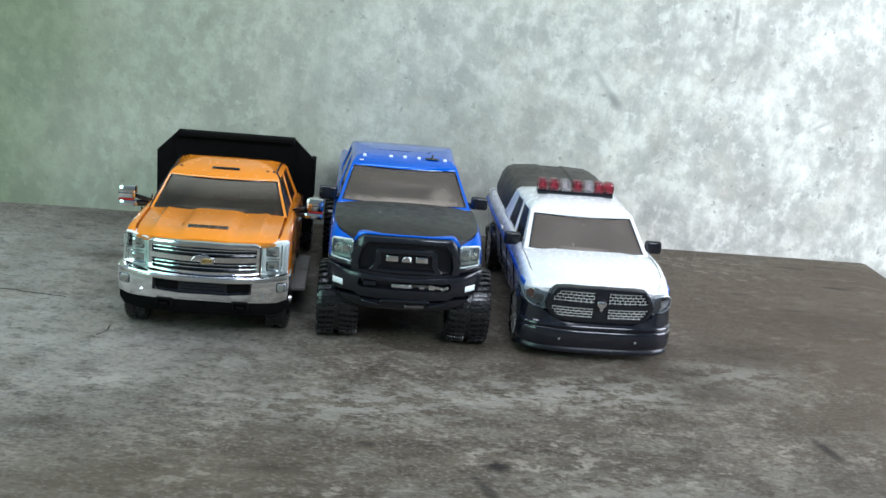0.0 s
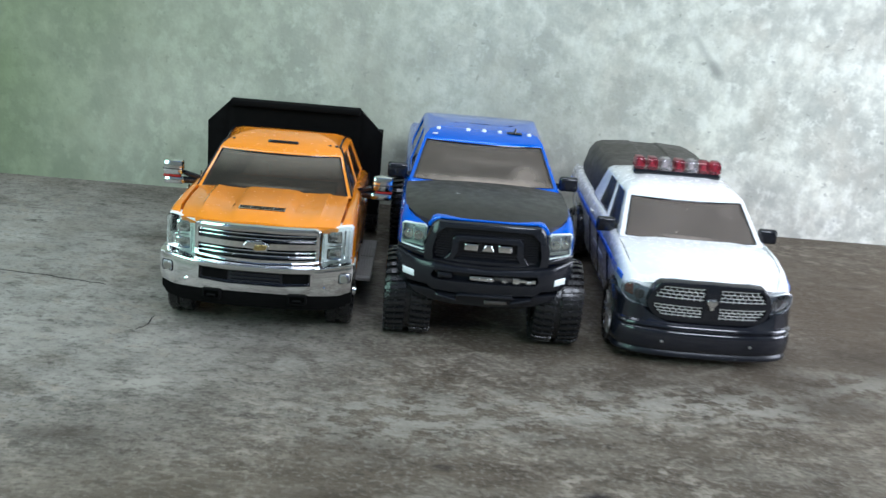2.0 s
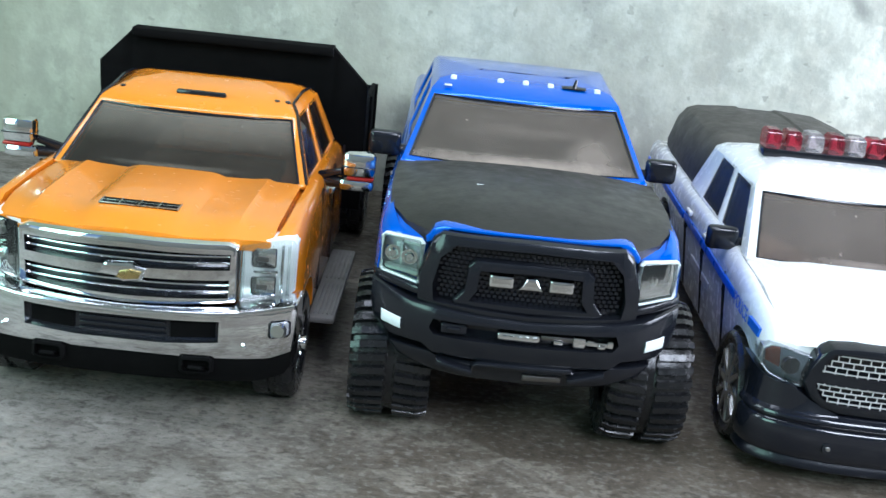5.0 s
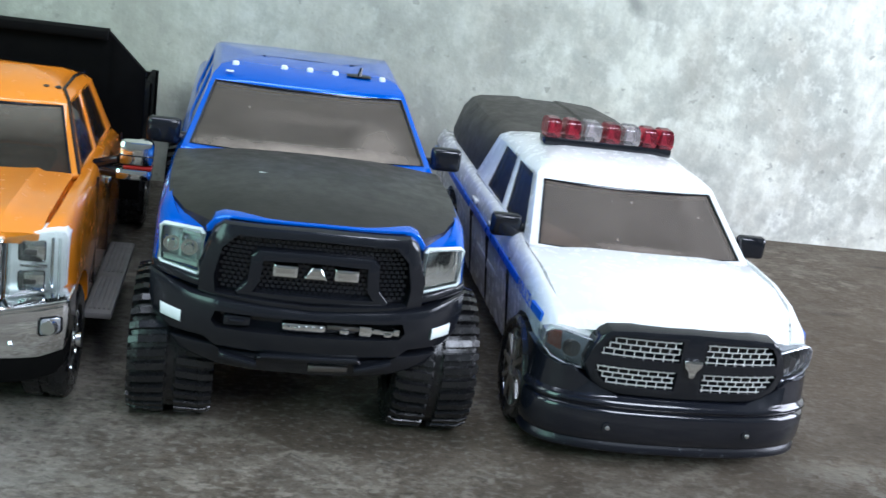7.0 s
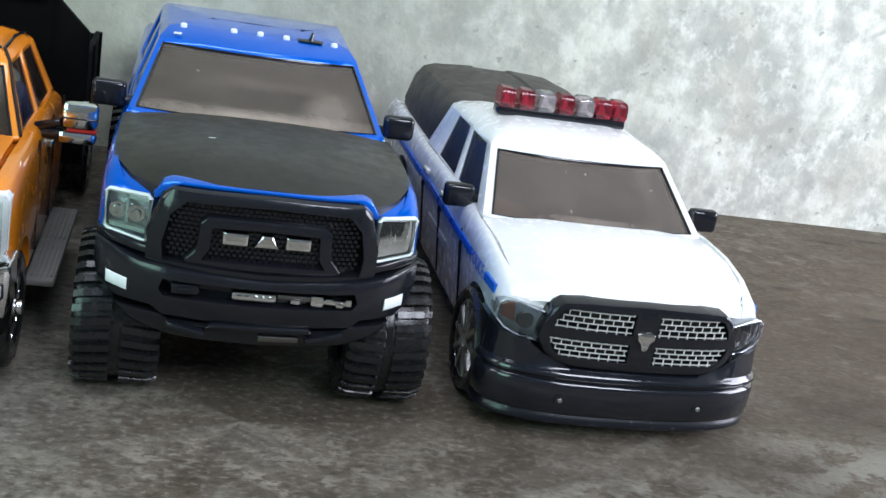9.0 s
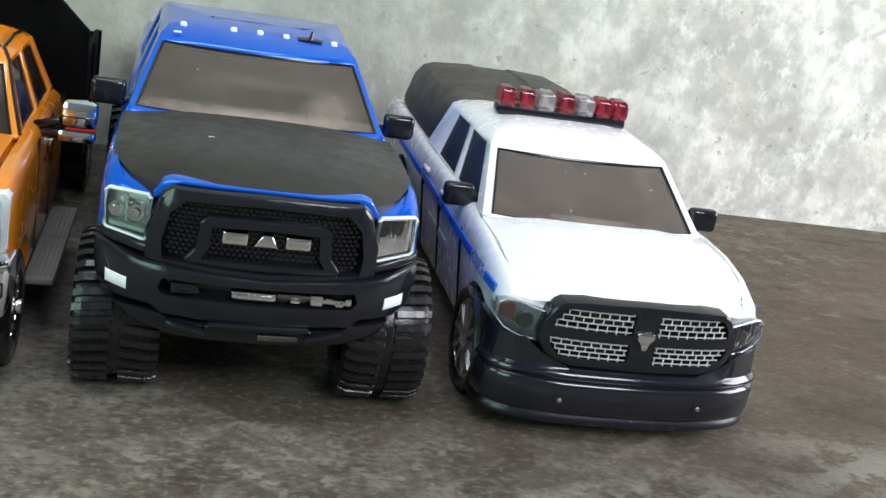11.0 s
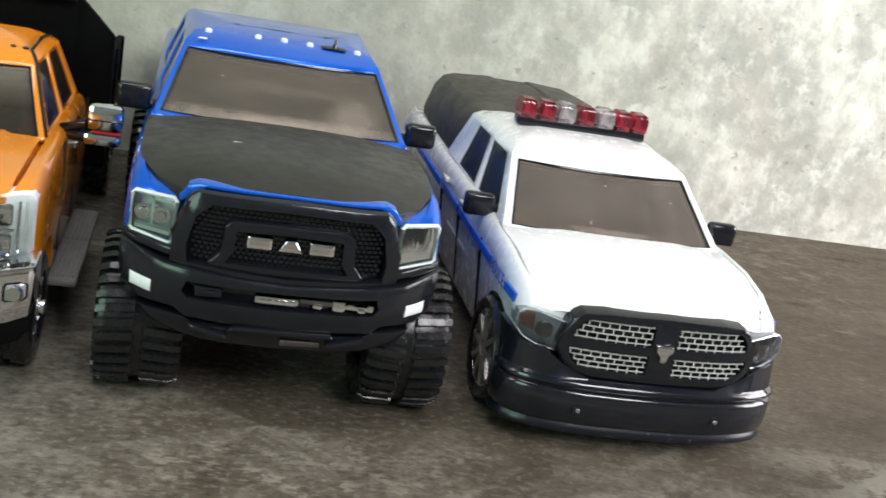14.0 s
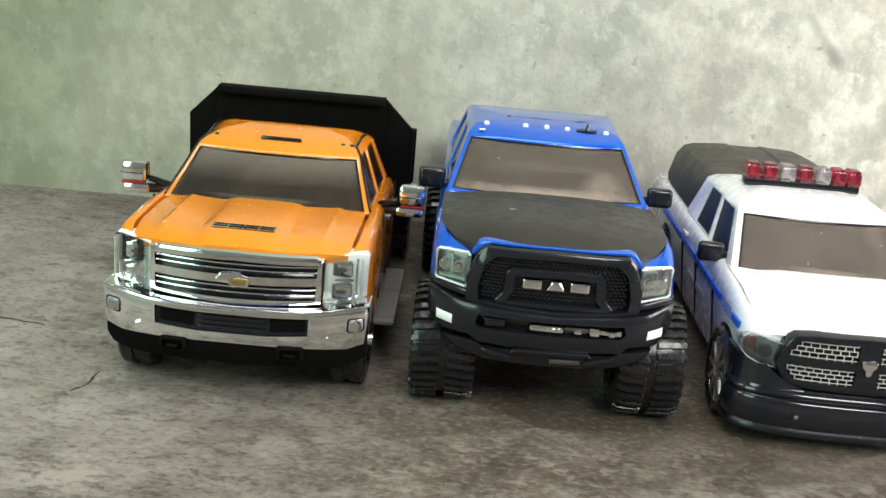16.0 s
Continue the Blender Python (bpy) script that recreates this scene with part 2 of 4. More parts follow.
def cement_floor():
    """Worn cement screed: brown-beige, soft trowel streaks, flaking pale scuffs, brown stains, with contact shade and
    glare painted in.
    """
    n = Nodes("worn_cement_screed")
    long = n.place(0.85, 1.15, 1, 4)
    broad = n.noise(8, 4, 0.55)
    mid = n.noise(36, 6, 0.62, at=long)
    flake = n.noise(120, 6, 0.66, at=long)
    fine = n.noise(420, 4, 0.62, at=long)
    c = n.mix(n.ramp(mid, [(0.34, 0.0), (0.64, 1.0)]), (0.062, 0.050, 0.036), (0.150, 0.130, 0.100))
    c = n.mix(n.ramp(broad, [(0.40, 0.6), (0.58, 0.0)]), c, (0.062, 0.049, 0.034))
    # paler grey ground at the left, with the doorway's glare put into the colour
    pale = n.mix(n.ramp(mid, [(0.36, 0.0), (0.62, 1.0)]), (0.20, 0.20, 0.182), (0.37, 0.37, 0.335))
    c = n.mix(times(n, near(n, -0.310, 0.050, 0.36, 0.34, 4, 0.35), 0.9), c, pale)
    c = n.mix(n.ramp(flake, [(0.38, 0.50), (0.47, 0.0)]), c, (0.040, 0.033, 0.025))
    c = n.mix(times(n, n.ramp(flake, [(0.52, 0.0), (0.58, 0.82)]), n.ramp(n.noise(17, 5, 0.65, at=long), [(0.47, 0.06), (0.60, 1.0)])), c, (0.265, 0.240, 0.195))
    c = n.mix(n.ramp(n.noise(21, 7, 0.70, at=n.place(0.7, 1.3, 1, 11)), [(0.52, 0.0), (0.60, 0.45)]), c, (0.180, 0.164, 0.132))
    c = n.mix(n.ramp(n.noise(24, 7, 0.70, at=n.place(0.7, 1.3, 1, 17)), [(0.55, 0.0), (0.62, 0.50)]), c, (0.050, 0.040, 0.029))
    c = n.mix(n.ramp(n.noise(62, 7, 0.72, at=long), [(0.59, 0.0), (0.66, 0.65)]), c, (0.026, 0.022, 0.019))
    c = n.mix(n.ramp(fine, [(0.37, 0.5), (0.46, 0.0)]), c, (0.030, 0.026, 0.021))
    c = n.mix(n.ramp(fine, [(0.55, 0.0), (0.62, 0.42)]), c, (0.24, 0.228, 0.198))
    # browner ground at the right and front; contact shade painted before the trucks
    for x, y, rx, ry, turn, k, tone in ((0.360, 0.090, 0.42, 0.34, 0, 0.65, (0.080, 0.058, 0.038)), (0.080, -0.300, 0.60, 0.20, 2, 0.35, (0.066, 0.054, 0.038)), (-0.120, -0.160, 0.14, 0.05, 4, 0.35, (0.110, 0.095, 0.069)),
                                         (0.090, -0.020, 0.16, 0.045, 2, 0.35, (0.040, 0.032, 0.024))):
        c = n.mix(times(n, near(n, x, y, rx, ry, turn, 0.35), k), c, tone)
    # flaking pale scuffs
    crust = n.ramp(n.noise(80, 9, 0.76, at=n.place(0.8, 1.2, 1, 6)), [(0.47, 0.0), (0.525, 1.0)])
    for x, y, rx, ry, k in ((-0.030, -0.080, 0.13, 0.065, 0.60), (-0.147, -0.066, 0.055, 0.034, 0.85), (0.052, -0.058, 0.10, 0.045, 0.60), (0.118, -0.044, 0.09, 0.045, 0.60), (0.187, -0.010, 0.08, 0.05, 0.50), (-0.205, -0.020, 0.14, 0.10, 0.60),
                            (-0.30, 0.10, 0.25, 0.16, 0.55), (-0.10, -0.03, 0.10, 0.03, 0.45), (0.10, -0.16, 0.20, 0.05, 0.35)):
        c = n.mix(times(n, times(n, near(n, x, y, rx, ry, 6, 0.7), crust), k), c, (0.29, 0.28, 0.24))
    # dark blotches; those close beside and before the trucks are painted contact shade
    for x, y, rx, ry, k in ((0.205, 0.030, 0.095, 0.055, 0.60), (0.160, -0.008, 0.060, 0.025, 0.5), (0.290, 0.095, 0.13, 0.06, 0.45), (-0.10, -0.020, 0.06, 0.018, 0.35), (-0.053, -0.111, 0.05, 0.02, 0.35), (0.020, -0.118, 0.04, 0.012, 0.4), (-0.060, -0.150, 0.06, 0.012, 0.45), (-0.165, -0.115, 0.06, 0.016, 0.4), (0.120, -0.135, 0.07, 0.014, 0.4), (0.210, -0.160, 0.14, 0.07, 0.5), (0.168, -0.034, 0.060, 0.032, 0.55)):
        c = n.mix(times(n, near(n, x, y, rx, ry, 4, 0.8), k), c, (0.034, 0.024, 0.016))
    # dark spots and short scrapes
    for x, y, rx, ry, turn, k in ((0.0407, -0.1374, 0.0105, 0.0085, -8, 1.0), (0.0340, -0.1610, 0.0050, 0.0200, 22, 0.75), (0.2065, -0.1020, 0.0055, 0.0230, 14, 0.85), (-0.0175, -0.1215, 0.0075, 0.0055, 0, 0.6), (0.307, 0.227, 0.016, 0.004, -4, 0.7),
                                  (0.323, 0.180, 0.018, 0.005, -6, 0.8), (0.335, 0.236, 0.020, 0.004, 0, 0.6), (0.270, 0.120, 0.020, 0.004, -4, 0.5), (0.240, 0.150, 0.014, 0.004, 0, 0.4)):
        c = n.mix(times(n, near(n, x, y, rx, ry, turn, 0.35), k), c, (0.022, 0.018, 0.016))
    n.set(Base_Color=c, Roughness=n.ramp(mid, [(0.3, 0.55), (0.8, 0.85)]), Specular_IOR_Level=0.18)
    n.bump(n.mix(0.5, fine, flake), 0.9, 0.0014)
    return n.m


WALL, FLOOR = cement_wall(), cement_floor()
ROOM = plastic("plain_plaster", (0.17, 0.175, 0.165), 0.85, 0.2, 0.1)

# ---- building helpers: all shapes of the trucks are in millimetres ----
MM = 0.001


def link_mesh(name, bm, material, scale):
    bmesh.ops.recalc_face_normals(bm, faces=bm.faces)
    bmesh.ops.scale(bm, vec=(scale,) * 3, verts=bm.verts)
    me = bpy.data.meshes.new(name)
    bm.to_mesh(me)
    bm.free()
    me.materials.append(material)
    me.shade_smooth()
    me.set_sharp_from_angle(angle=radians(32))
    return new(name, me)


def part(name, bm, material, parent, label=""):
    """One mesh under a thing or under a part."""
    ob = link_mesh(name, bm, material, MM)
    ob.parent = parent
    return tagged(ob, label)


def thing(name, m, label, category, group=""):
    """An Empty at the base of a thing, which parents its parts."""
    ob = new(name)
    ob.empty_display_size = 0.02
    ob.matrix_world = m
    return tagged(ob, label, category, group)


def box(bm, x0, x1, y0, y1, z0, z1, r=0.0, seg=2):
    vs = bmesh.ops.create_cube(bm, size=1)["verts"]
    for v in vs:
        v.co = Vector((x0 + (x1 - x0) * (v.co.x + 0.5), y0 + (y1 - y0) * (v.co.y + 0.5), z0 + (z1 - z0) * (v.co.z + 0.5)))
    if r > 0:
        es = list({e for v in vs for e in v.link_edges})
        bmesh.ops.bevel(bm, geom=es, offset=r, segments=seg, profile=0.5, affect="EDGES")
    return bm


def boxes(*rows, r=0.0):
    bm = bmesh.new()
    for row in rows:
        box(bm, *row, r=r)
    return bm


def hull(bm, rings, cap=True):
    """Skins rings of equal count, one after another."""
    vr = [[bm.verts.new(p) for p in ring] for ring in rings]
    n = len(vr[0])
    for a, b in zip(vr, vr[1:]):
        for i in range(n):
            bm.faces.new((a[i], a[(i + 1) % n], b[(i + 1) % n], b[i]))
    if cap:
        bm.faces.new(vr[0][::-1]), bm.faces.new(vr[-1])
    return bm


def tube(bm, p0, p1, r0, r1=None, n=16):
    p0, p1 = Vector(p0), Vector(p1)
    r1 = r0 if r1 is None else r1
    q = (p1 - p0).to_track_quat("Z", "Y")
    ring = [Vector((math.cos(2 * math.pi * i / n), math.sin(2 * math.pi * i / n), 0)) for i in range(n)]
    return hull(bm, [[p0 + q @ (v * r0) for v in ring], [p1 + q @ (v * r1) for v in ring]])


def rope(bm, line, r, closed=False, n=6):
    """One round bead along a line of places."""
    line = [Vector(p) for p in line]
    m, rings = len(line), []
    for i, p in enumerate(line):
        a, b = (line[i - 1], line[(i + 1) % m]) if closed else (line[max(i - 1, 0)], line[min(i + 1, m - 1)])
        q = (b - a).to_track_quat("Z", "Y")
        rings.append([p + q @ Vector((r * math.cos(2 * math.pi * k / n), r * math.sin(2 * math.pi * k / n), 0)) for k in range(n)])
    if closed:
        rings.append(rings[0])
    hull(bm, rings, cap=not closed)
    bmesh.ops.remove_doubles(bm, verts=bm.verts, dist=1e-4)
    return bm


def lathe(bm, profile, centre, n=32):
    """Turns (radius, x) pairs round an axis along x."""
    c = Vector(centre)
    rings = [[c + Vector((x, r * math.cos(2 * math.pi * i / n), r * math.sin(2 * math.pi * i / n))) for i in range(n)] for r, x in profile]
    return hull(bm, rings)


def span(poly, x):
    """The lowest and highest z of a polygon at x."""
    zs = []
    for (xa, za), (xb, zb) in zip(poly, poly[1:] + poly[:1]):
        if min(xa, xb) - 1e-6 <= x <= max(xa, xb) + 1e-6:
            if abs(xb - xa) < 1e-6:
                zs += [za, zb]
            else:
                zs.append(za + (zb - za) * (x - xa) / (xb - xa))
    return min(zs), max(zs)


def plate(bm, poly, front, thick, r=0.6, step=2.0):
    """A solid plate with the outline poly (x, z) and its face on the surface y = front(x, z); its edges are rounded by r."""
    xs = [p[0] for p in poly]
    lo, hi = min(xs), max(xs)
    n = max(2, int((hi - lo) / step))
    cols = sorted({round(v, 3) for v in xs} | {round(lo + (hi - lo) * i / n, 3) for i in range(n + 1)} | {round(lo + r, 3), round(hi - r, 3)})
    rings = []
    for x in cols:
        z0, z1 = span(poly, x)
        z1 = max(z1, z0 + 0.02)
        e = min(r, (z1 - z0) * 0.45)
        s = r if x in (cols[0], cols[-1]) else 0.0
        mid = (z0 + z1) / 2
        zs = [(z0, e * 0.9), (z0 + e * 0.3, e * 0.3), (z0 + e, 0), (mid, 0), (z1 - e, 0), (z1 - e * 0.3, e * 0.3), (z1, e * 0.9)]
        ring = [(x, front(x, z) + max(d, s * 0.7), z) for z, d in zs]
        ring += [(x, front(x, z1) + thick, z1), (x, front(x, z0) + thick, z0)]
        rings.append(ring)
    return hull(bm, rings)


def plates(polys, front, thick, r=0.6, step=2.0):
    bm = bmesh.new()
    for p in polys:
        plate(bm, p, front, thick, r, step)
    return bm


def flip(poly):
    return [(-x, z) for x, z in reversed(poly)]


def both(half):
    """A symmetric outline from its right half, given from bottom to top."""
    return half + [(-x, z) for x, z in reversed(half) if abs(x) > 1e-6]


def cut(ob, *cutters):
    """Takes the cutters' volumes out of a mesh object."""
    for bm in cutters:
        bmesh.ops.recalc_face_normals(bm, faces=bm.faces)
        bmesh.ops.scale(bm, vec=(MM,) * 3, verts=bm.verts)
        me = bpy.data.meshes.new("cutter")
        bm.to_mesh(me)
        bm.free()
        tool = new("cutter", me)
        mod = ob.modifiers.new("cut", "BOOLEAN")
        mod.operation, mod.object, mod.solver = "DIFFERENCE", tool, "EXACT"
        tool.parent = ob.parent
        bpy.context.view_layer.update()
        done = bpy.data.meshes.new_from_object(ob.evaluated_get(bpy.context.evaluated_depsgraph_get()))
        ob.modifiers.clear()
        ob.data = done
        bpy.data.objects.remove(tool)
        done.shade_smooth()
        done.set_sharp_from_angle(angle=radians(32))
    return ob


def bend(half, out, power=2.5, base=0.0):
    """How far the front of a truck falls back towards its sides."""
    return lambda x, z=0.0: base + out * (abs(x) / half) ** power


def body_rings(rows, power=2.5, tuck=0.0):
    """Rings of a truck's body. Each row: y, bend, half width, bottom, shoulder height, seam half width, deck height, middle height.
    tuck: how far the flanks draw in towards the sills."""
    rings = []
    for y, k, w, z0, ze, wh, zd, zc in rows:
        half = [(0, z0), (w - 4 - tuck, z0), (w - 1.2 - tuck, z0 + 1.2), (w - tuck, z0 + 4), (w + 0.5 - tuck * 0.55, z0 + (ze - z0) * 0.5), (w + 0.2, ze - 6), (w - 0.6, ze - 2.2), (w - 2.0, ze - 0.5),
                (w - 3.2, ze), (wh + 0.5, ze - 0.1), (wh, zd), (wh * 0.6, zd + (zc - zd) * 0.7), (0, zc)]
        pts = half + [(-x, z) for x, z in reversed(half[1:-1])]
        rings.append([(x, y + k * (abs(x) / w) ** power, z) for x, z in pts])
    return rings


def panel(bm, rows, thick, power=2.5, across=()):
    """A curved sheet, such as a hood. Each row: y, bend, half width, then heights from the edge to the middle, at even steps or at the shares of the width in across."""
    rings = []
    for y, k, w, *zs in rows:
        n = len(zs)
        xs = [w * a for a in across] if across else [w * (1 - i / (n - 1)) for i in range(n)]
        top = list(zip(xs, zs))
        pts = top + [(-x, z) for x, z in reversed(top[:-1])]
        ring = [(x, y + k * (abs(x) / max(w, 1)) ** power, z) for x, z in pts]
        ring += [(x, y + k * (abs(x) / max(w, 1)) ** power, z - thick) for x, z in reversed(pts)]
        rings.append(ring)
    return hull(bm, rings)


def lerp(a, b, t):
    return a + (b - a) * t


def cab(truck, material, low, high, crown, sill, head, doors, roof_label, glazing=TINT, trim=BLACK, bow=5.0, post=0.055, tumble=1.0):
    """The part of a truck's cab above its doors. low and high: z, y of the front, y of the back, half width at the front and at the back, of the belt and of the
    roof's edge. crown: the roof's further rings (z, inset front, inset back, inset sides). doors: along the side, the windows' starts and ends."""
    xs = [-1, -1 + post, -0.6, -0.2, 0.2, 0.6, 1 - post, 1]
    side = [d for pair in doors for d in pair]
    back = [-1, -0.86, -0.3, 0.3, 0.86, 1]

    def ring(z, yf, yb, wf, wb, b):
        pts = [(x * wf, yf + b * (abs(x) ** 2.2), z) for x in xs]
        y1 = yf + b
        pts += [(lerp(wf, wb, t), lerp(y1, yb, t), z) for t in side]
        pts += [(-x * wb, yb + 1.5 * (1 - x * x), z) for x in back]
        pts += [(-lerp(wf, wb, t), lerp(y1, yb, t), z) for t in reversed(side)]
        return pts

    def between(t):
        return tuple(lerp(a, b, t) for a, b in zip(low, high))
    levels = [low, between(sill), between(head), high]
    rings = [ring(*lv, bow) for lv in levels]
    z, yf, yb, wf, wb = high
    for dz, fi, bi, si in crown:
        rings.append(ring(z + dz, yf + fi, yb - bi, wf - si, wb - si, bow * 0.9))
    n, nx, ns, nb = len(rings[0]), len(xs), len(side), len(back)
    openings = {"windshield": [range(1, nx - 2)], "rear_window": [range(nx + ns + 1, nx + ns + nb - 2)],
                "side_window": [range(nx + i, nx + i + 1) for i in range(0, ns, 2)] + [range(nx + ns + nb + i, nx + ns + nb + i + 1) for i in range(0, ns, 2)]}
    gone = {i for rs in openings.values() for r in rs for i in r}
    bm = bmesh.new()
    vr = [[bm.verts.new(p) for p in r] for r in rings]
    for j, (a, b) in enumerate(zip(vr, vr[1:])):
        for i in range(n):
            if j == 1 and i in gone:
                continue
            bm.faces.new((a[i], a[(i + 1) % n], b[(i + 1) % n], b[i]))
    bm.faces.new(vr[-1])
    roof = part("cab_roof", bm, material, truck, roof_label)
    mod = roof.modifiers.new("thickness", "SOLIDIFY")
    mod.thickness, mod.offset = 1.6 * MM, -1.0
    mid = Vector((0, (yf + yb) / 2, (low[0] + high[0]) / 2))
    for name, rs in openings.items():
        for r in rs:
            ids = list(r) + [r[-1] + 1]
            bm = bmesh.new()
            lo_e = [Vector(rings[1][i % n]) for i in ids]
            hi_e = [Vector(rings[2][i % n]) for i in ids]
            c = sum(lo_e + hi_e, Vector()) / (2 * len(ids))
            flat = (hi_e[0] - lo_e[0]).cross(lo_e[-1] - lo_e[0]).normalized()
            if flat.dot(mid - c) < 0:
                flat = -flat
            grown = lambda p: c + (p - c) * 1.03
            out = [[grown(p) + flat * 0.5 for p in e] for e in (lo_e, hi_e)]
            inn = [[grown(p) + flat * 1.3 for p in e] for e in (lo_e, hi_e)]
            hull(bm, [[out[0][k], out[1][k], inn[1][k], inn[0][k]] for k in range(len(ids))])
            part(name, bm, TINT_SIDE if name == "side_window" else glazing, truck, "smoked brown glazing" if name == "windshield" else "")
            if name == "windshield":
                seal = bmesh.new()
                loop = lo_e + hi_e[::-1]
                rope(seal, [c + (p - c) * 0.995 + flat * 0.25 for p in loop], 0.5, closed=True)
                part("window_seal", seal, trim, truck)
    return rings


def seats(truck, w, y, z, rows=2, dash=0.0):
    """Dark moulded seats and a dashboard, as seen through the glazing."""
    for i in range(rows):
        for s in (-1, 1):
            bm = bmesh.new()
            box(bm, s * w * 0.5 - 9, s * w * 0.5 + 9, y + 28 + i * 34, y + 33 + i * 34, z - 6, z + 9, r=2)
            box(bm, s * w * 0.5 - 4.5, s * w * 0.5 + 4.5, y + 29 + i * 34, y + 32 + i * 34, z + 8.5, z + 13, r=1.2)
            part("seat", bm, SEATS, truck)
    bm = bmesh.new()
    box(bm, -w * 0.9, w * 0.9, y - 4, y + 12, z - 5, z - 0.5 + dash, r=1.5)
    part("dashboard", bm, BLACK, truck)


LUGS = {}


def lug(r, width, tread, s):
    """The mesh of one tread block, shared by all the tyres of a truck."""
    key = (r, width, tread, s)
    if key not in LUGS:
        w, bm, ring = width / 2, bmesh.new(), []
        half = math.pi * r / tread * 0.66
        for x, lean in ((s * 1.5, 0.0), (s * w * 0.78, 0.5), (s * w * 1.0, 0.8)):
            edge = abs(x) > w * 0.9
            o, top, deep = lean * half, r - (0.9 if edge else 0), r - (5.0 if edge else 2.4)
            ring.append([(x, o - half, deep), (x, o + half, deep), (x, o + half * 0.72, top), (x, o - half * 0.72, top)])
        hull(bm, ring)
        bmesh.ops.recalc_face_normals(bm, faces=bm.faces)
        bmesh.ops.scale(bm, vec=(MM,) * 3, verts=bm.verts)
        me = bpy.data.meshes.new("tread_block")
        bm.to_mesh(me)
        bm.free()
        me.materials.append(RUBBER)
        LUGS[key] = me
    return LUGS[key]


def wheel(truck, x, y, r, width, rim_r, spokes, rim_material, tread=0, side=1, hub=0.0):
    """A wheel: its tyre, which carries the rim and, on rough tyres, each tread block. side: -1 for the wheels on the side of smaller x."""
    w = width / 2
    bm = bmesh.new()
    core = r - (1.5 if tread else 0)
    dip = 0.2 if tread else 0.7
    lathe(bm, [(rim_r - 0.3, -w * 0.9), (rim_r + 1, -w), (lerp(rim_r, core, 0.7), -w * 1.02), (core - 0.8, -w * 0.94), (core, -w * 0.78), (core, -1.2), (core - dip, -0.9),
               (core - dip, 0.9), (core, 1.2), (core, w * 0.78), (core - 0.8, w * 0.94), (lerp(rim_r, core, 0.7), w * 1.02), (rim_r + 1, w), (rim_r - 0.3, w * 0.82)], (0, 0, 0), 40)
    wh = part("wheel", bm, RUBBER, truck, "chunky off-road tyre" if tread else "smooth black tyre")
    wh.matrix_local = pose(x * MM, y * MM, r * MM, 0, 0, 0 if side > 0 else 180)
    bm = bmesh.new()
    lathe(bm, [(rim_r, -w * 0.9), (rim_r, w * 0.80), (rim_r * 0.93, w * 0.84), (rim_r * 0.88, w * 0.55), (rim_r * 0.25, w * 0.50 + hub * 0.3), (rim_r * 0.22, w * 0.80 + hub), (1, w * 0.84 + hub)], (0, 0, 0), 28)
    for i in range(spokes):
        a = 2 * math.pi * i / spokes
        d = Vector((0, math.cos(a), math.sin(a)))
        t = Vector((0, -math.sin(a), math.cos(a)))
        p = [d * rim_r * 0.2 - t * 1.0, d * rim_r * 0.2 + t * 1.0, d * rim_r * 0.92 + t * 0.7, d * rim_r * 0.92 - t * 0.7]
        hull(bm, [[q + Vector((w * 0.5, 0, 0)) for q in p], [q + Vector((w * 0.92, 0, 0)) for q in p]])
    part("rim", bm, rim_material, wh)
    for i in range(tread):
        for s in (-1, 1):
            ob = new("tread_block", lug(r, width, tread, s))
            ob.parent = wh
            ob.matrix_local = pose(0, 0, 0, 360 * (i + (0.5 if s > 0 else 0)) / tread)
    return wh


def side_mirror(truck, material, x0, x1, y, z0, z1, root, depth=4.5, r=1.6):
    bm = bmesh.new()
    box(bm, min(x0, x1), max(x0, x1), y, y + depth, z0, z1, r=r, seg=3)
    ob = part("side_mirror", bm, material, truck)
    arm = bmesh.new()
    s = 1 if x0 > 0 else -1
    tube(arm, (min(abs(x0), abs(x1)) * s + s * 1.0, y + depth * 0.5, (z0 + z1) / 2 - 1.5), root, 1.5, 1.9, 10)
    part("mirror_arm", arm, BLACK, ob)
    return ob


# ---- the room ----
def solid(name, material, *rows, kind="structure", label="", category=""):
    bm = bmesh.new()
    for row in rows:
        box(bm, *row)
    return tagged(link_mesh(name, bm, material, 1.0), label, category, kind=kind)


wall = solid("wall_north", WALL, (-1.2, 1.2, -0.08, 0.08, -0.6, 1.9), label="bare grey cement wall, mottled, greener and darker to the left", category="wall")
wall.matrix_world = pose(0, 0.3400, 0, 0, 0, -0.3)
ledge = bmesh.new()
box(ledge, -1.2, 0.386, -1.4, 0.36, -0.55, 0.0)
bmesh.ops.bevel(ledge, geom=[e for e in ledge.edges if all(v.co.x > 0.3 and v.co.z > -0.1 for v in e.verts)], offset=0.012, segments=4, profile=0.5, affect="EDGES")
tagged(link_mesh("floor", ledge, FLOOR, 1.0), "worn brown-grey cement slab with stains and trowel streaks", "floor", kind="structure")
solid("floor_low", ROOM, (0.37, 1.2, -1.4, 0.36, -0.60, -0.50), label="plain cement ground beside the slab", category="floor")
solid("wall_east", ROOM, (1.1, 1.2, -1.4, -0.5, -0.6, 1.9), (1.1, 1.2, -0.5, 0.6, -0.6, 0.08), (1.1, 1.2, -0.5, 0.6, 0.66, 1.9), (1.1, 1.2, 0.2, 0.6, 0.08, 0.66), label="plain plastered side wall with a window opening", category="wall")
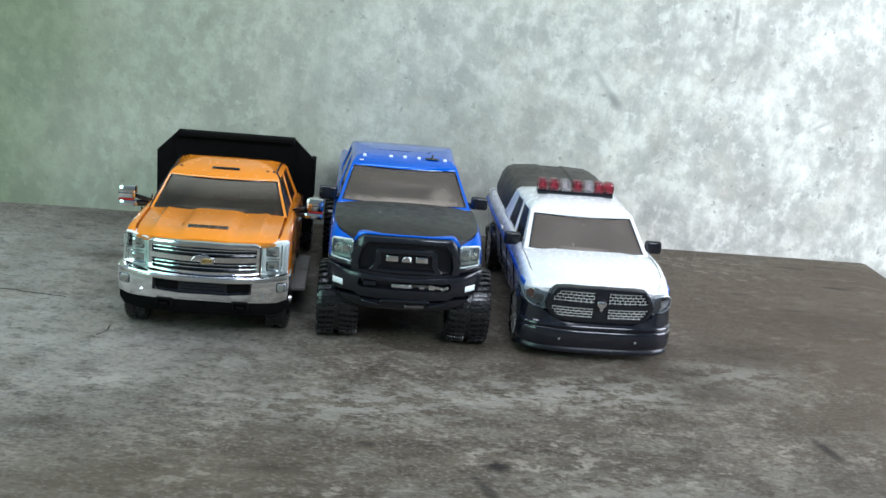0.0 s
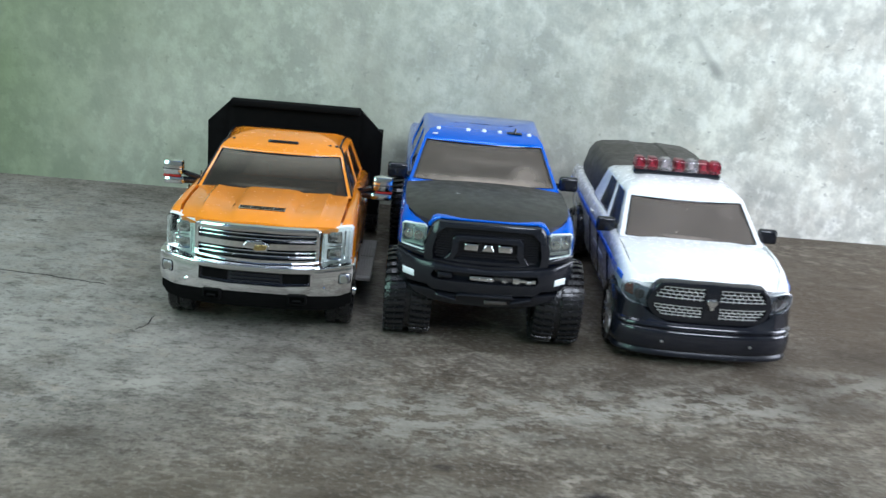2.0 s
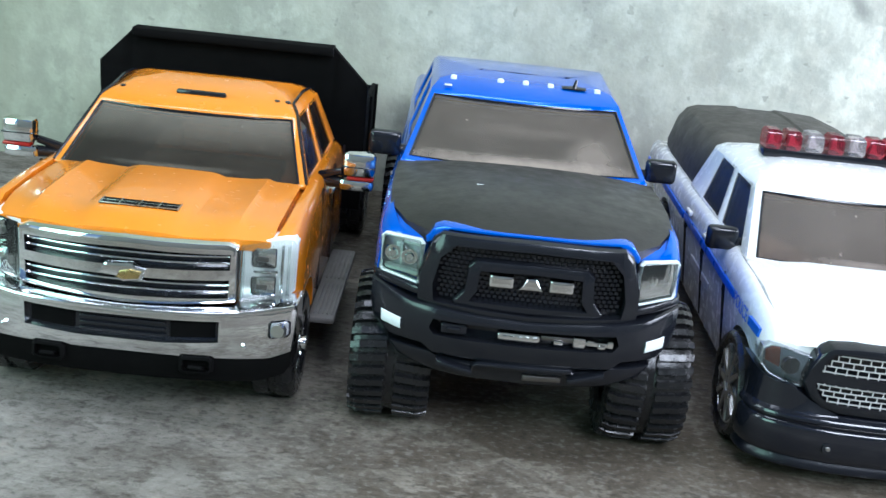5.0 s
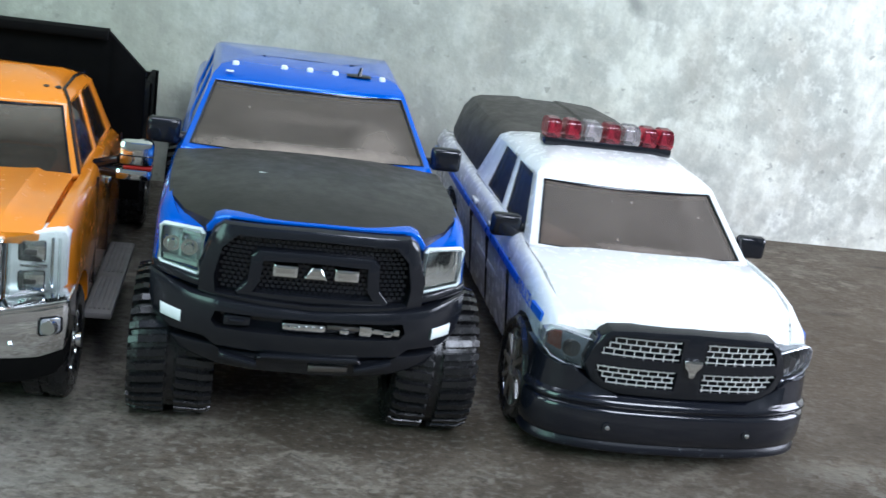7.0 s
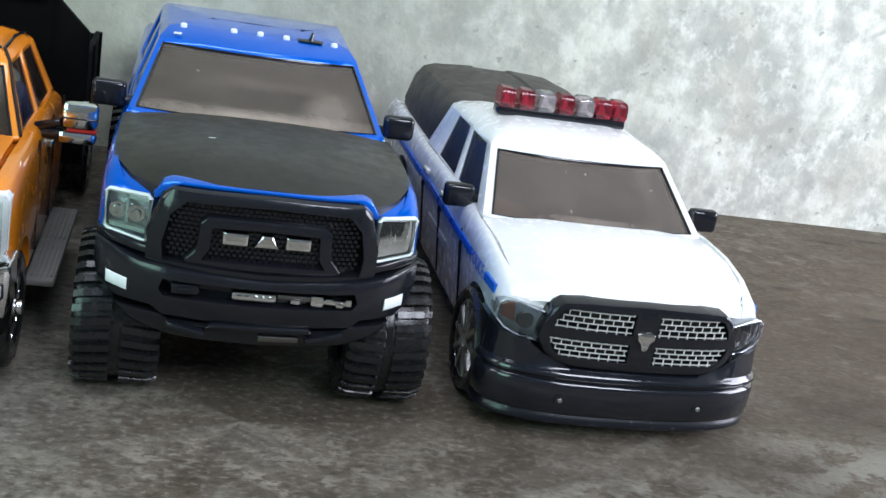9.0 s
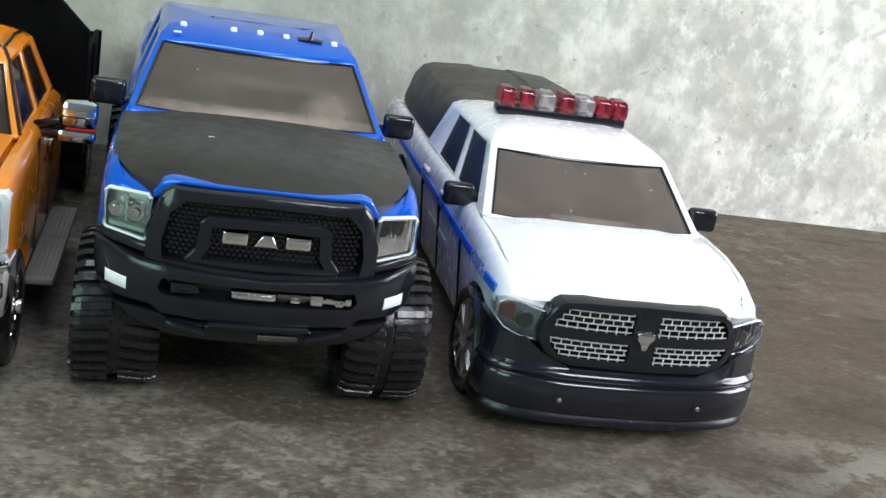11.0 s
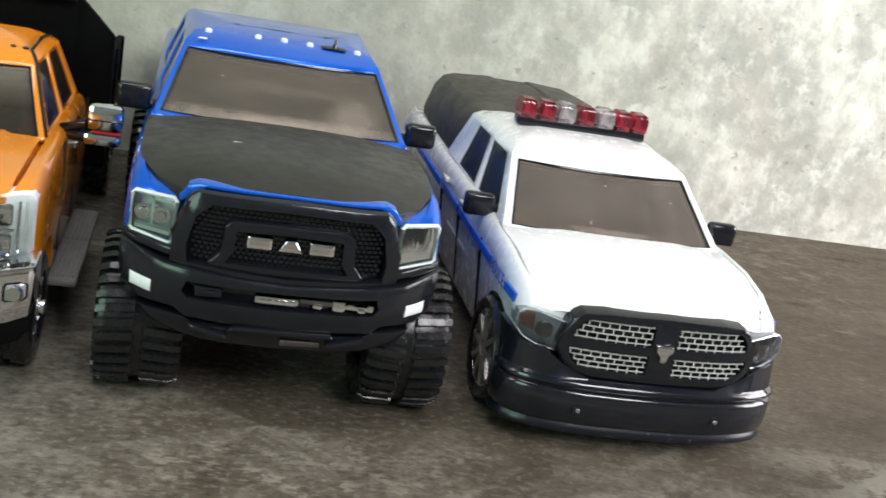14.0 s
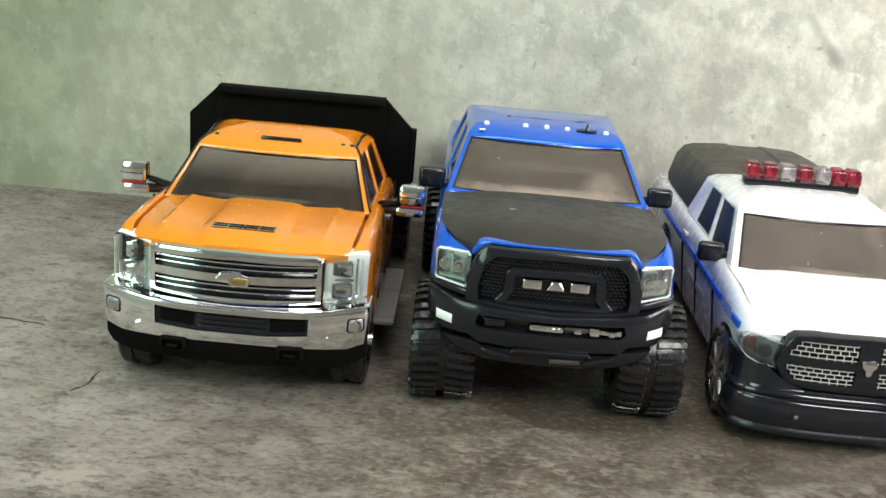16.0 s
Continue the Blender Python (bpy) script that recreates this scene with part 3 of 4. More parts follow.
solid("wall_west", ROOM, (-1.2, -1.1, -0.65, -0.52, 0, 1.9), (-1.2, -1.1, 0.12, 0.5, 0, 1.9), (-1.2, -1.1, -0.52, 0.12, 0, 0.25), (-1.2, -1.1, -0.52, 0.12, 0.85, 1.9), (-1.2, -1.1, -1.4, -0.65, 1.0, 1.9), label="plain plastered side wall with a window and a garden doorway", category="wall")
solid("wall_south", ROOM, (-0.7, -0.5, -1.4, -1.3, 0, 1.9), (-1.1, -0.7, -1.4, -1.3, 1.0, 1.9), (0.8, 1.1, -1.4, -1.3, 0, 1.9), (0.3, 1.1, -1.4, -1.3, -0.6, 0), (-0.5, 0.8, -1.4, -1.3, 0, 0.65), (-0.5, 0.8, -1.4, -1.3, 1.5, 1.9), label="plain plastered wall with a wide opening", category="wall")
# unseen ceiling, its opening cut to fit the added fill lamp
solid("ceiling", ROOM, (-1.2, -0.92, -1.4, 0.6, 1.9, 2.0), (0.32, 1.2, -1.4, 0.6, 1.9, 2.0), (-0.92, 0.32, -1.4, -0.82, 1.9, 2.0), (-0.92, 0.32, -0.02, 0.6, 1.9, 2.0), label="plain unseen ceiling with an opening added for the overhead fill", category="ceiling")


def crack(points, width):
    """A thin dark crack in the floor, from place to place."""
    bm = bmesh.new()
    rng = random.Random(len(points) * 7 + int(width * 1e5))
    line = []
    for (xa, ya), (xb, yb) in zip(points, points[1:]):
        for i in range(5):
            f = i / 5
            line.append((lerp(xa, xb, f) + rng.uniform(-1, 1) * 0.0006, lerp(ya, yb, f) + rng.uniform(-1, 1) * 0.0008))
    line.append(points[-1])
    rings = []
    for i, (x, y) in enumerate(line):
        w = width * (0.25 + 0.75 * math.sin(math.pi * (i + 0.4) / len(line))) * rng.uniform(0.6, 1.2)
        rings.append([(x - w * 0.4, y - w, -0.0004), (x + w * 0.4, y + w, -0.0004), (x + w * 0.3, y + w * 0.8, 0.00025), (x - w * 0.3, y - w * 0.8, 0.00025)])
    hull(bm, rings)
    return tagged(link_mesh("floor_crack", bm, CRACK, 1.0), "thin dark crack in the cement floor", "crack", kind="structure")


CRACK = plastic("dark_crack", (0.02, 0.018, 0.016), 0.9, 0.1, 0.2)
crack([(-0.1635, -0.0055), (-0.1595, 0.0005), (-0.1585, 0.0140)], 0.0013)
crack([(-0.262, 0.0660), (-0.2327, 0.0618), (-0.2155, 0.0587), (-0.193, 0.0535)], 0.0006)


# ---- blue lifted pickup ----
def blue_pickup(m):
    t = thing("toy_pickup", m, "glossy blue die-cast toy pickup, black hood, chunky off-road tyres", "toy truck", "toy trucks in a row")
    face = bend(42, 13.0, 3.4, -6)
    lamp_face = lambda x: face(30) + 1.8 + (abs(x) - 30) * 0.52
    body = part("body", hull(bmesh.new(), body_rings([
        (-2, 8.4, 40.8, 38, 60.8, 33, 61, 62.5), (2, 7.4, 41.5, 38, 63.5, 36, 63, 65.0), (11, 4.6, 41.8, 38, 66.0, 38, 64.5, 67.0), (30, 2, 42.0, 38, 67.0, 38.5, 65, 67.5), (58, 0, 42.0, 37, 66.5, 39.0, 64.0, 66.0),
        (72, 0, 41.8, 36, 65.5, 37.5, 64.5, 64.5), (185, 0, 41.8, 36, 65.0, 37.5, 64.5, 64.5), (190, 0, 41.8, 36, 65.0, 37.5, 64.5, 64.5), (232, 0, 41.8, 37, 65.0, 37.5, 64.5, 64.5), (236, 0, 41.0, 38, 63.5, 37.0, 63, 63)], 2.2)), BLUE, t, "glossy blue painted body")
    arch = lambda y, r, s: lathe(bmesh.new(), [(r, s * 22), (r, s * 60)], (0, y, 21), 32)
    cut(body, *[arch(y, 25.5, s) for y in (24, 181) for s in (-1, 1)], box(bmesh.new(), -36, 36, 190, 233, 42, 80))
    part("hood", panel(bmesh.new(), [(-2.3, 2, 26.5, 64.0, 65.8, 66.5, 66.7, 66.8), (4.5, 3, 34.5, 64.4, 66.8, 68.2, 68.6, 68.8), (14, 4, 39.6, 66.0, 67.6, 69.2, 69.9, 70.2), (30, 2, 40.2, 66.9, 68.6, 69.9, 70.6, 70.9),
                                     (48, 0, 40.4, 66.8, 68.4, 69.6, 70.1, 70.2), (62, 1.5, 40.2, 66.3, 67.6, 68.7, 69.0, 69.1)], 3.0), BLACKHOOD, t, "satin black hood with dull sheen")
    part("hood_lip", plates([both([(0, 65.8), (22.6, 65.6), (26.0, 62.4), (28.4, 60.8), (28.8, 62.4), (26.6, 65.6), (24.4, 66.5), (21, 66.6), (0, 66.65)])], lambda x, z: face(x) + 2.6, 5, 0.6), BLUE, t, "glossy blue front edge")
    # grille
    outline = both([(0, 42.6), (12, 43.0), (29.4, 45.2), (29.8, 53), (26.6, 63.4), (24.2, 65.4), (0, 65.8)])
    hole = both([(0, 45.2), (25.2, 46.4), (25.8, 51), (24.2, 58.6), (20.6, 62.4), (0, 63.0)])
    g = part("grille_surround", plates([outline], lambda x, z: face(x) - 0.6 + 0.06 * max(0, z - 54), 6, 1.8), GLOSSBLACK, t, "thick glossy black grille frame")
    cut(g, plates([hole], lambda x, z: -20, 24, 0.05))
    part("grille_recess", plates([hole], lambda x, z: face(x) + 3.2, 2, 0.2), BLACK, g)
    bm = bmesh.new()
    for r_ in range(13):
        z = 46.6 + r_ * 1.22
        for c in range(33):
            x = -24 + c * 1.5 + (0.75 if r_ % 2 else 0)
            lo_, hi_ = span(hole, max(-25, min(25, x)))
            if lo_ + 0.6 < z < hi_ - 0.6 and abs(x) < 24.2:
                box(bm, x - 0.5, x + 0.5, face(x) + 2.3, face(x) + 3.6, z - 0.42, z + 0.42)
    tagged(part("grille_texture", bm, BLACK, g), kind="stuff")
    frame_out = both([(0, 45.4), (19.2, 45.8), (20.0, 47.2), (17.2, 50.5), (16.6, 57.6), (14.6, 59.2), (0, 59.4)])
    frame_in = both([(0, 47.4), (15.8, 47.6), (14.0, 50.6), (13.6, 56.4), (0, 57.0)])
    f = part("grille_bar", plates([frame_out], lambda x, z: face(x) + 0.2, 2.6, 0.7), BLACK, g)
    cut(f, plates([frame_in], lambda x, z: -20, 30, 0.05))
    for k in range(3):
        x = -7.7 + 8.0 * k
        part("emblem_block", plates([[(x - 3.1, 52.3), (x + 3.1, 52.3), (x + (3.1, 1.2, 3.1)[k], 55.6), (x - (3.1, 1.2, 3.1)[k], 55.6)]], lambda x_, z: face(x_) + 0.4, 2.8, 0.5), CHROME, g, "small chrome block")
    # headlights
    for s in (1, -1):
        lens = [(29.4, 50.2), (30.0, 49.4), (39.4, 50.4), (40.2, 51.2), (40.2, 60.0), (39.4, 60.9), (29.8, 61.4), (29.2, 60.6)]
        lens = lens if s > 0 else flip(lens)
        cut(body, plates([lens], lambda x, z: lamp_face(x) - 8, 16.5, 0.05))
        h = part("headlight", plates([lens], lambda x, z: lamp_face(x) + 4.2, 4.0, 0.5), LAMPGREY, t, "grey foil headlight housing")
        part("headlight_lens", plates([lens], lambda x, z: lamp_face(x), 1.1, 0.7), LENS, h, "clear lens")
        part("lamp_bezel", rope(bmesh.new(), [(x, lamp_face(x) + 0.5, z) for x, z in lens], 0.62, closed=True), RIMWHITE, h, "pale translucent rim")
        bm = bmesh.new()
        for x in (32.6, 37.2):
            y = lamp_face(x)
            tube(bm, (s * x, y + 4.4, 55.4), (s * x, y + 2.0, 55.4), 2.5, 2.2, 20)
            tube(bm, (s * x, y + 2.1, 55.4), (s * x, y + 1.5, 55.4), 1.4, 1.0, 16)
        part("projector", bm, CHROME, h)
        bm = bmesh.new()
        for xa, xb, za, zb in ((30.2, 39.2, 50.9, 51.9), (30.0, 34.5, 59.2, 60.0), (34.6, 35.2, 52.4, 58.6)):
            hull(bm, [[(s * x, lamp_face(x) + d, z) for x, z in ((xa, za), (xb, za), (xb, zb), (xa, zb))] for d in (1.4, 3.6)])
        part("light_strip", bm, REFLECT, h)
        trim = [(28.4, 46.8), (42.0, 48.0), (42.2, 50.6), (29.2, 49.1)]
        part("headlight_trim", plates([trim if s > 0 else flip(trim)], lambda x, z: face(x) - 0.2, 5, 0.7), BLACK, h)
    # bumper
    bump = part("bumper", plates([both([(0, 30.6), (24, 31.4), (27.5, 33.5), (37, 33.5), (41.0, 36.5), (42.3, 41), (42.2, 48.2), (31, 45.4), (0, 43.8)])], lambda x, z: face(x) - 1.6 + 0.10 * max(0, 38 - z), 11, 1.6), BLACK, t, "heavy glossy black front bumper")
    slot = both([(0, 36.9), (24.2, 37.2), (25.6, 39.0), (24.6, 41.8), (0, 41.6)])
    cut(bump, plates([slot], lambda x, z: -20, 19 + 0, 0.05))
    part("bumper_recess", plates([slot], lambda x, z: face(x) + 2.6, 1.0, 0.1), BLACK, bump)
    bm = boxes((-7.2, 4.4, -6.4, -3.2, 37.6, 40.2), r=0.8)
    for i in range(5):
        box(bm, -5.8 + i * 2.0, -4.6 + i * 2.0, -7.0, -6.0, 38.4, 39.5, r=0.2)
    part("winch_plate", bm, CHROME, bump, "chrome winch fairlead")
    part("tow_hook", boxes((13.5, 23.6, -5.6, -2.4, 38.2, 39.6), (13.2, 16.5, -6.2, -3.0, 37.6, 40.6), (19.8, 22.0, -6.0, -3.0, 37.8, 39.0), (16.9, 19.0, -6.3, -3.0, 38.6, 40.2), (22.4, 24.0, -6.2, -3.0, 38.4, 40.4), (8.0, 10.6, -6.2, -3.0, 37.8, 39.2), r=0.35), CHROME, bump, "scuffed chrome tow hook")
    part("winch_line", boxes((4.6, 13.4, -5.4, -3.0, 38.5, 40.0), r=0.4), DARKMETAL, bump)
    part("tow_eye", boxes((-22.4, -15.4, -6.2, -2.0, 38.2, 41.0), (-21, -17, -7.0, -3.0, 39.2, 40.4), r=0.6), BLACK, bump)
    for s in (1, -1):
        fog = [(33.2, 36.3), (38.8, 36.8), (39.0, 40.4), (33.4, 39.8)]
        part("fog_lamp", plates([fog if s > 0 else flip(fog)], lambda x, z: face(x) - 2.2, 3, 1.0), REFLECT, bump, "white fog lamp")
    chin = part("skid_plate", plates([both([(0, 23.6), (14, 24.0), (23.5, 24.8), (33.5, 27.6), (36.0, 31.5), (24.5, 31.5), (22.5, 30.4), (0, 29.8)])], lambda x, z: face(x) + 0.4 + 0.45 * (31 - z), 9, 1.0), BLACK, t, "black lower skid plate")
    part("chin_step", plates([[(-13, 30.0), (-11.5, 31.2), (13.5, 31.6), (14.5, 30.2)], [(-22.8, 28.8), (-13, 27.2), (-13, 28.6), (-22.8, 30.4)], [(13, 27.4), (23, 29.2), (22.6, 30.8), (13, 28.8)]], lambda x, z: face(x) - 1.8, 4, 0.5), BLACK, chin)
    part("plate_mount", plates([[(1, 26.2), (11.4, 26.6), (11.4, 28.2), (1, 28.0)]], lambda x, z: face(x) + 0.6, 3, 0.4), DARKMETAL, chin)
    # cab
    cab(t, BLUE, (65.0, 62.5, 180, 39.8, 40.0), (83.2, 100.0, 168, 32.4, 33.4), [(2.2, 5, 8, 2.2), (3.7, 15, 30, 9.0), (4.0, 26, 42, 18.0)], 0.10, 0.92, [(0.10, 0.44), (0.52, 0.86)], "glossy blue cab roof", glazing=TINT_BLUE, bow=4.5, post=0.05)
    seats(t, 34, 80, 62)
    for x in (-25.2, -8.8, 0.0, 8.8, 25.2):
        part("roof_light", boxes((x - 1.1, x + 1.1, 109.9, 112.5, 84.7 + (25.2 - abs(x)) * 0.03, 87.0 + (25.2 - abs(x)) * 0.02), r=0.6), REFLECT, t, "small white roof marker light")
    ant = part("antenna_base", plates([both([(0, 0.0), (4.2, 0.3), (0, 0.6)])], lambda x, z: 0, 4, 0.1), BLACK, t, "black broken aerial base")
    ant.matrix_local = pose(0.0170, 0.1092, 0.0861, 4)
    part("aerial", tube(bmesh.new(), (0, 1.5, 0), (0.6, 2.2, 3.2), 0.9, 0.5, 8), BLACK, ant)
    part("scratch", boxes((-15.8, -11.6, 30.0, 30.25, 69.9, 70.35), r=0.05), REFLECT, t, "fine pale scratch on the hood")
    part("paint_chip", boxes((-28.2, -25.6, 103.0, 104.6, 84.4, 84.9), r=0.2), REFLECT, t, "white paint chip")
    side_mirror(t, BLACK, -51.0, -40.5, 79, 63.6, 71.8, (-38.5, 82, 65.5))
    side_mirror(t, BLACK, 40.8, 51.0, 79, 63.4, 71.2, (38.5, 82, 65.5))
    # running gear
    part("chassis", boxes((-20, 20, 8, 228, 24, 38), (-34, 34, 19, 29, 18, 23), (-34, 34, 176, 186, 18, 23), r=2), BLACK, t, "black chassis and axles")
    for x, y, s in ((-35.2, 24, -1), (37.9, 24, 1), (-37.5, 181, -1), (39.5, 181, 1)):
        wheel(t, x, y, 21.2, 23, 11.4, 8, BLACK, tread=34, side=s)
    for s in (1, -1):
        part("door_handle", boxes(*[sorted((s * 41.8, s * 43.2)) + [112, 120, 55, 57]], r=0.5), BLACK, t)
    part("tailgate", boxes((-37, 37, 235, 237.4, 42, 63), r=0.8), BLUE, t)
    return t


# ---- white police pickup ----
def white_pickup(m):
    t = thing("toy_police_pickup", m, "white die-cast toy police pickup, dark blue-black bumper, red roof light bar", "toy truck", "toy trucks in a row")
    face = bend(42, 8.0, 2.9, 3.8)
    body = part("body", hull(bmesh.new(), body_rings([
        (5.8, 8.4, 40.4, 26, 40.0, 33, 39.4, 42.0), (10, 7.6, 41.3, 12, 42.8, 34.5, 41.8, 43.8), (22, 6, 42.0, 9, 46.4, 37.6, 44.4, 45.4), (40, 1, 42.4, 9, 48.5, 38.2, 46.0, 47.0), (56, 0, 42.2, 9, 49.0, 38.4, 46.5, 47.5),
        (70, 0, 41.8, 9, 49.0, 37.0, 48.0, 48.0), (132, 0, 41.8, 9, 48.5, 37.0, 48.0, 48.0), (200, 0, 41.8, 10, 48.5, 37, 48, 48), (226, 0, 41.5, 11, 48.0, 37, 47.5, 47.5), (229, 0, 40.5, 13, 46.5, 36, 46, 46)], 2.3, 3.4)), WHITE, t, "glossy white painted body")
    arch = lambda y, r, s: lathe(bmesh.new(), [(r, s * 26), (r, s * 60)], (0, y, 15.8), 32)
    cut(body, *[arch(y, 18.0, s) for y in (34.5, 178) for s in (-1, 1)])
    part("hood", panel(bmesh.new(), [(6.2, 6, 31.0, 39.6, 41.6, 43.0, 43.4, 43.6), (9, 7, 35.0, 41.8, 43.6, 45.0, 45.2, 45.2), (17, 6, 37.0, 45.2, 46.8, 48.2, 47.8, 47.6), (34, 2, 37.6, 48.0, 49.4, 50.6, 50.2, 50.0), (53, 3.5, 37.8, 48.4, 49.8, 50.8, 50.8, 50.8)], 2.5, 2.2), WHITE, t, "glossy white hood with creases")
    # grille
    outline = both([(0, 22.9), (20.0, 23.2), (24.8, 24.3), (28.2, 26.6), (30.3, 30.0), (30.6, 32.4), (29.4, 36.6), (27.4, 40.4), (24.8, 42.5), (18.0, 43.3), (0, 43.8)])
    g = part("grille_surround", plates([outline], lambda x, z: face(x) - 1.6, 6, 1.3), GLOSSBLACK, t, "glossy black grille frame")
    windows = []
    for s in (1, -1):
        for p in ([(3.6, 34.6), (27.0, 35.0), (26.4, 37.6), (24.6, 40.2), (22.6, 40.8), (3.6, 41.2)], [(3.8, 26.0), (23.4, 26.3), (25.8, 27.8), (27.4, 30.4), (27.6, 32.0), (3.8, 31.8)]):
            windows.append(p if s > 0 else flip(p))
    cut(g, *[plates([w], lambda x, z: face(x) - 12, 13.4, 0.05) for w in windows])
    for w in windows:
        part("grille_recess", plates([w], lambda x, z: face(x) + 1.6, 0.8, 0.1), BLACK, g)
        x0, x1 = min(p[0] for p in w), max(p[0] for p in w)
        z0, z1 = min(p[1] for p in w), max(p[1] for p in w)
        bm = bmesh.new()
        rows_n, cell = 4, 2.9
        levels = [lerp(z0 + 0.7, z1 - 0.7, i / (rows_n - 1)) for i in range(rows_n)]
        for i, z in enumerate(levels):
            inside = [x0 + 0.5 + k * (x1 - x0 - 1.0) / 24 for k in range(25)]
            inside = [x for x in inside if span(w, x)[0] + 0.2 < z < span(w, x)[1] - 0.2]
            for a, b in zip(inside, inside[1:]):
                tube(bm, (a, face(a) - 1.1, z), (b, face(b) - 1.1, z), 0.22, n=5)
            x = x0 + 1.0 + (cell / 2 if i % 2 else 0)
            while x < x1 - 0.5:
                low, high = span(w, x)
                top = levels[i + 1] if i + 1 < rows_n else z + 0.7
                if low + 0.2 < z and top < high + 0.3:
                    tube(bm, (x, face(x) - 1.1, z if i else z - 0.6), (x, face(x) - 1.1, top), 0.19, n=5)
                x += cell
        part("grille_mesh", bm, MESHSILVER, g, "silver honeycomb mesh")
    part("emblem", plates([both([(0, 30.6), (0.8, 30.9), (1.3, 32.8), (2.5, 34.0), (2.7, 35.8), (1.5, 36.3), (0, 36.0)])], lambda x, z: 0.8, 2, 0.5, 0.6), CHROME, g, "small chrome shield badge")
    # bumper, wrapped round the corners to the wheel arches
    plan = [(43.1, 30.0), (43.1, 22.0), (42.9, 17.0), (42.2, 13.4), (40.6, 10.6), (37.6, 8.1), (33.5, 6.2), (28.0, 4.6), (20.0, 3.2), (10.0, 2.5), (0.0, 2.4)]
    plan += [(-x, y) for x, y in reversed(plan[:-1])]

    def brow(x, y):
        return 22.8 if abs(x) < 25 else lerp(22.8, 29.4, min(1, (abs(x) - 25) / 6)) + min(2.4, max(0, y - 8) * 0.3)

    def shell(profile, deep):
        rings = []
        for i, (x, y) in enumerate(plan):
            (xa, ya), (xb, yb) = plan[max(i - 1, 0)], plan[min(i + 1, len(plan) - 1)]
            out = Vector((yb - ya, xa - xb)).normalized() * -1
            line = [(brow(x, y) if z is None else z, d) for z, d in profile]
            rings.append([(x + out.x * d, y + out.y * d, z) for z, d in line + [(line[-1][0], -deep), (line[0][0], -deep)]])
        return hull(bmesh.new(), rings)
    b = part("bumper", shell([(None, -0.5), (22.4, 0.2), (21.6, 0.9), (21.0, 1.4), (20.3, 1.5), (19.8, 1.1), (19.5, 0.6), (19.0, 0.5)], 5), NAVY, t, "glossy blue-black front bumper")
    low_b = part("lower_bumper", shell([(19.0, 0.4), (18.5, 1.1), (17.6, 1.5), (14.6, 1.5), (11.5, 1.4), (9.2, 0.9), (8.3, 0.3)], 5), NAVY, b)
    lip = part("front_splitter", shell([(8.3, 0.2), (7.7, 0.5), (6.8, 0.9), (5.9, 0.9), (5.4, 0.5)], 5), WORN, b, "chipped front splitter")
    for ob in (b, low_b, lip):
        cut(ob, *[arch(34.5, 18.4, s) for s in (-1, 1)])
    for s in (1, -1):
        fog = part("fog_lamp", tube(bmesh.new(), (s * 21.5, face(21.5) - 0.5, 13.2), (s * 21.5, face(21.5) - 3.5, 13.4), 2.0, 1.6, 18), GLOSSBLACK, b, "small round fog lamp")
        part("fog_lens", tube(bmesh.new(), (s * 21.5, face(21.5) - 3.2, 13.4), (s * 21.5, face(21.5) - 3.9, 13.4), 0.8, 0.5, 12), SILVER, fog)
        lens = [(30.6, 29.0), (35.0, 29.4), (39.0, 30.8), (41.2, 33.0), (41.4, 35.0), (41.2, 37.6), (39.6, 39.0), (37.0, 39.2), (29.2, 37.8)]
        lens = lens if s > 0 else flip(lens)
        cut(body, plates([lens], lambda x, z: face(x) - 8, 17, 0.05))
        h = part("headlight", plates([lens], lambda x, z: face(x) + 2.4, 6.0, 0.2), LAMPGREY, t, "grey foil headlight housing")
        part("headlight_lens", plates([lens], lambda x, z: face(x) + 0.4, 1.1, 0.6), LENS_GREY, h, "clear lens")
        part("lamp_bezel", rope(bmesh.new(), [(x_, face(x_) + 0.9, z_) for x_, z_ in lens], 0.4, closed=True), LAMPGREY, h)
        part("projector", tube(bmesh.new(), (s * 33.4, face(33.4) + 3.0, 33.8), (s * 33.4, face(33.4) + 1.7, 33.8), 2.8, 2.4, 20), DARKMETAL, h)
        am = [(36.4, 32.6), (40.2, 33.8), (40.4, 36.8), (38.8, 38.2), (37.0, 38.2)]
        part("side_reflector", plates([am if s > 0 else flip(am)], lambda x, z: face(x) + 1.7, 1.5, 0.3), AMBER, h, "amber side reflector")
    # cab
    cab(t, WHITE, (48.4, 53.2, 147, 37.7, 39.0), (66.2, 80.2, 141, 31.5, 33.0), [(2.0, 5, 3, 2.4), (4.2, 14, 10, 8.0), (5.2, 24, 18, 15.0)], 0.05, 0.93, [(0.09, 0.42), (0.48, 0.78)], "glossy white cab roof", bow=4.6, post=0.075)
    seats(t, 32, 66, 46)
    for s in (1, -1):
        side_mirror(t, BLACK, s * 38.2, s * 48.3, 68.5, 47.2, 55.0, (s * 36.0, 72, 49.5))
        # printed stripe and lettering on the sides
        x = s * 42.85
        for y0, y1, z in ((47, 132, 39.0), (134, 222, 38.4)):
            part("stripe", boxes(sorted((s * 42.1, x)) + [y0, y1, z, z + 2.6], r=0.05), STRIPE, t, "blue printed stripe")
        bm = bmesh.new()
        hull(bm, [[(s * 41.85, 18.5, 38.0), (s * 41.7, 18.5, 40.6), (s * 40.6, 18.5, 40.6), (s * 40.6, 18.5, 38.0)], [(x, 27, 38.6), (x, 27, 41.2), (s * 41.5, 27, 41.2), (s * 41.5, 27, 38.6)]])
        part("stripe_front", bm, STRIPE, t)
        txt = bpy.data.curves.new("lettering", "FONT")
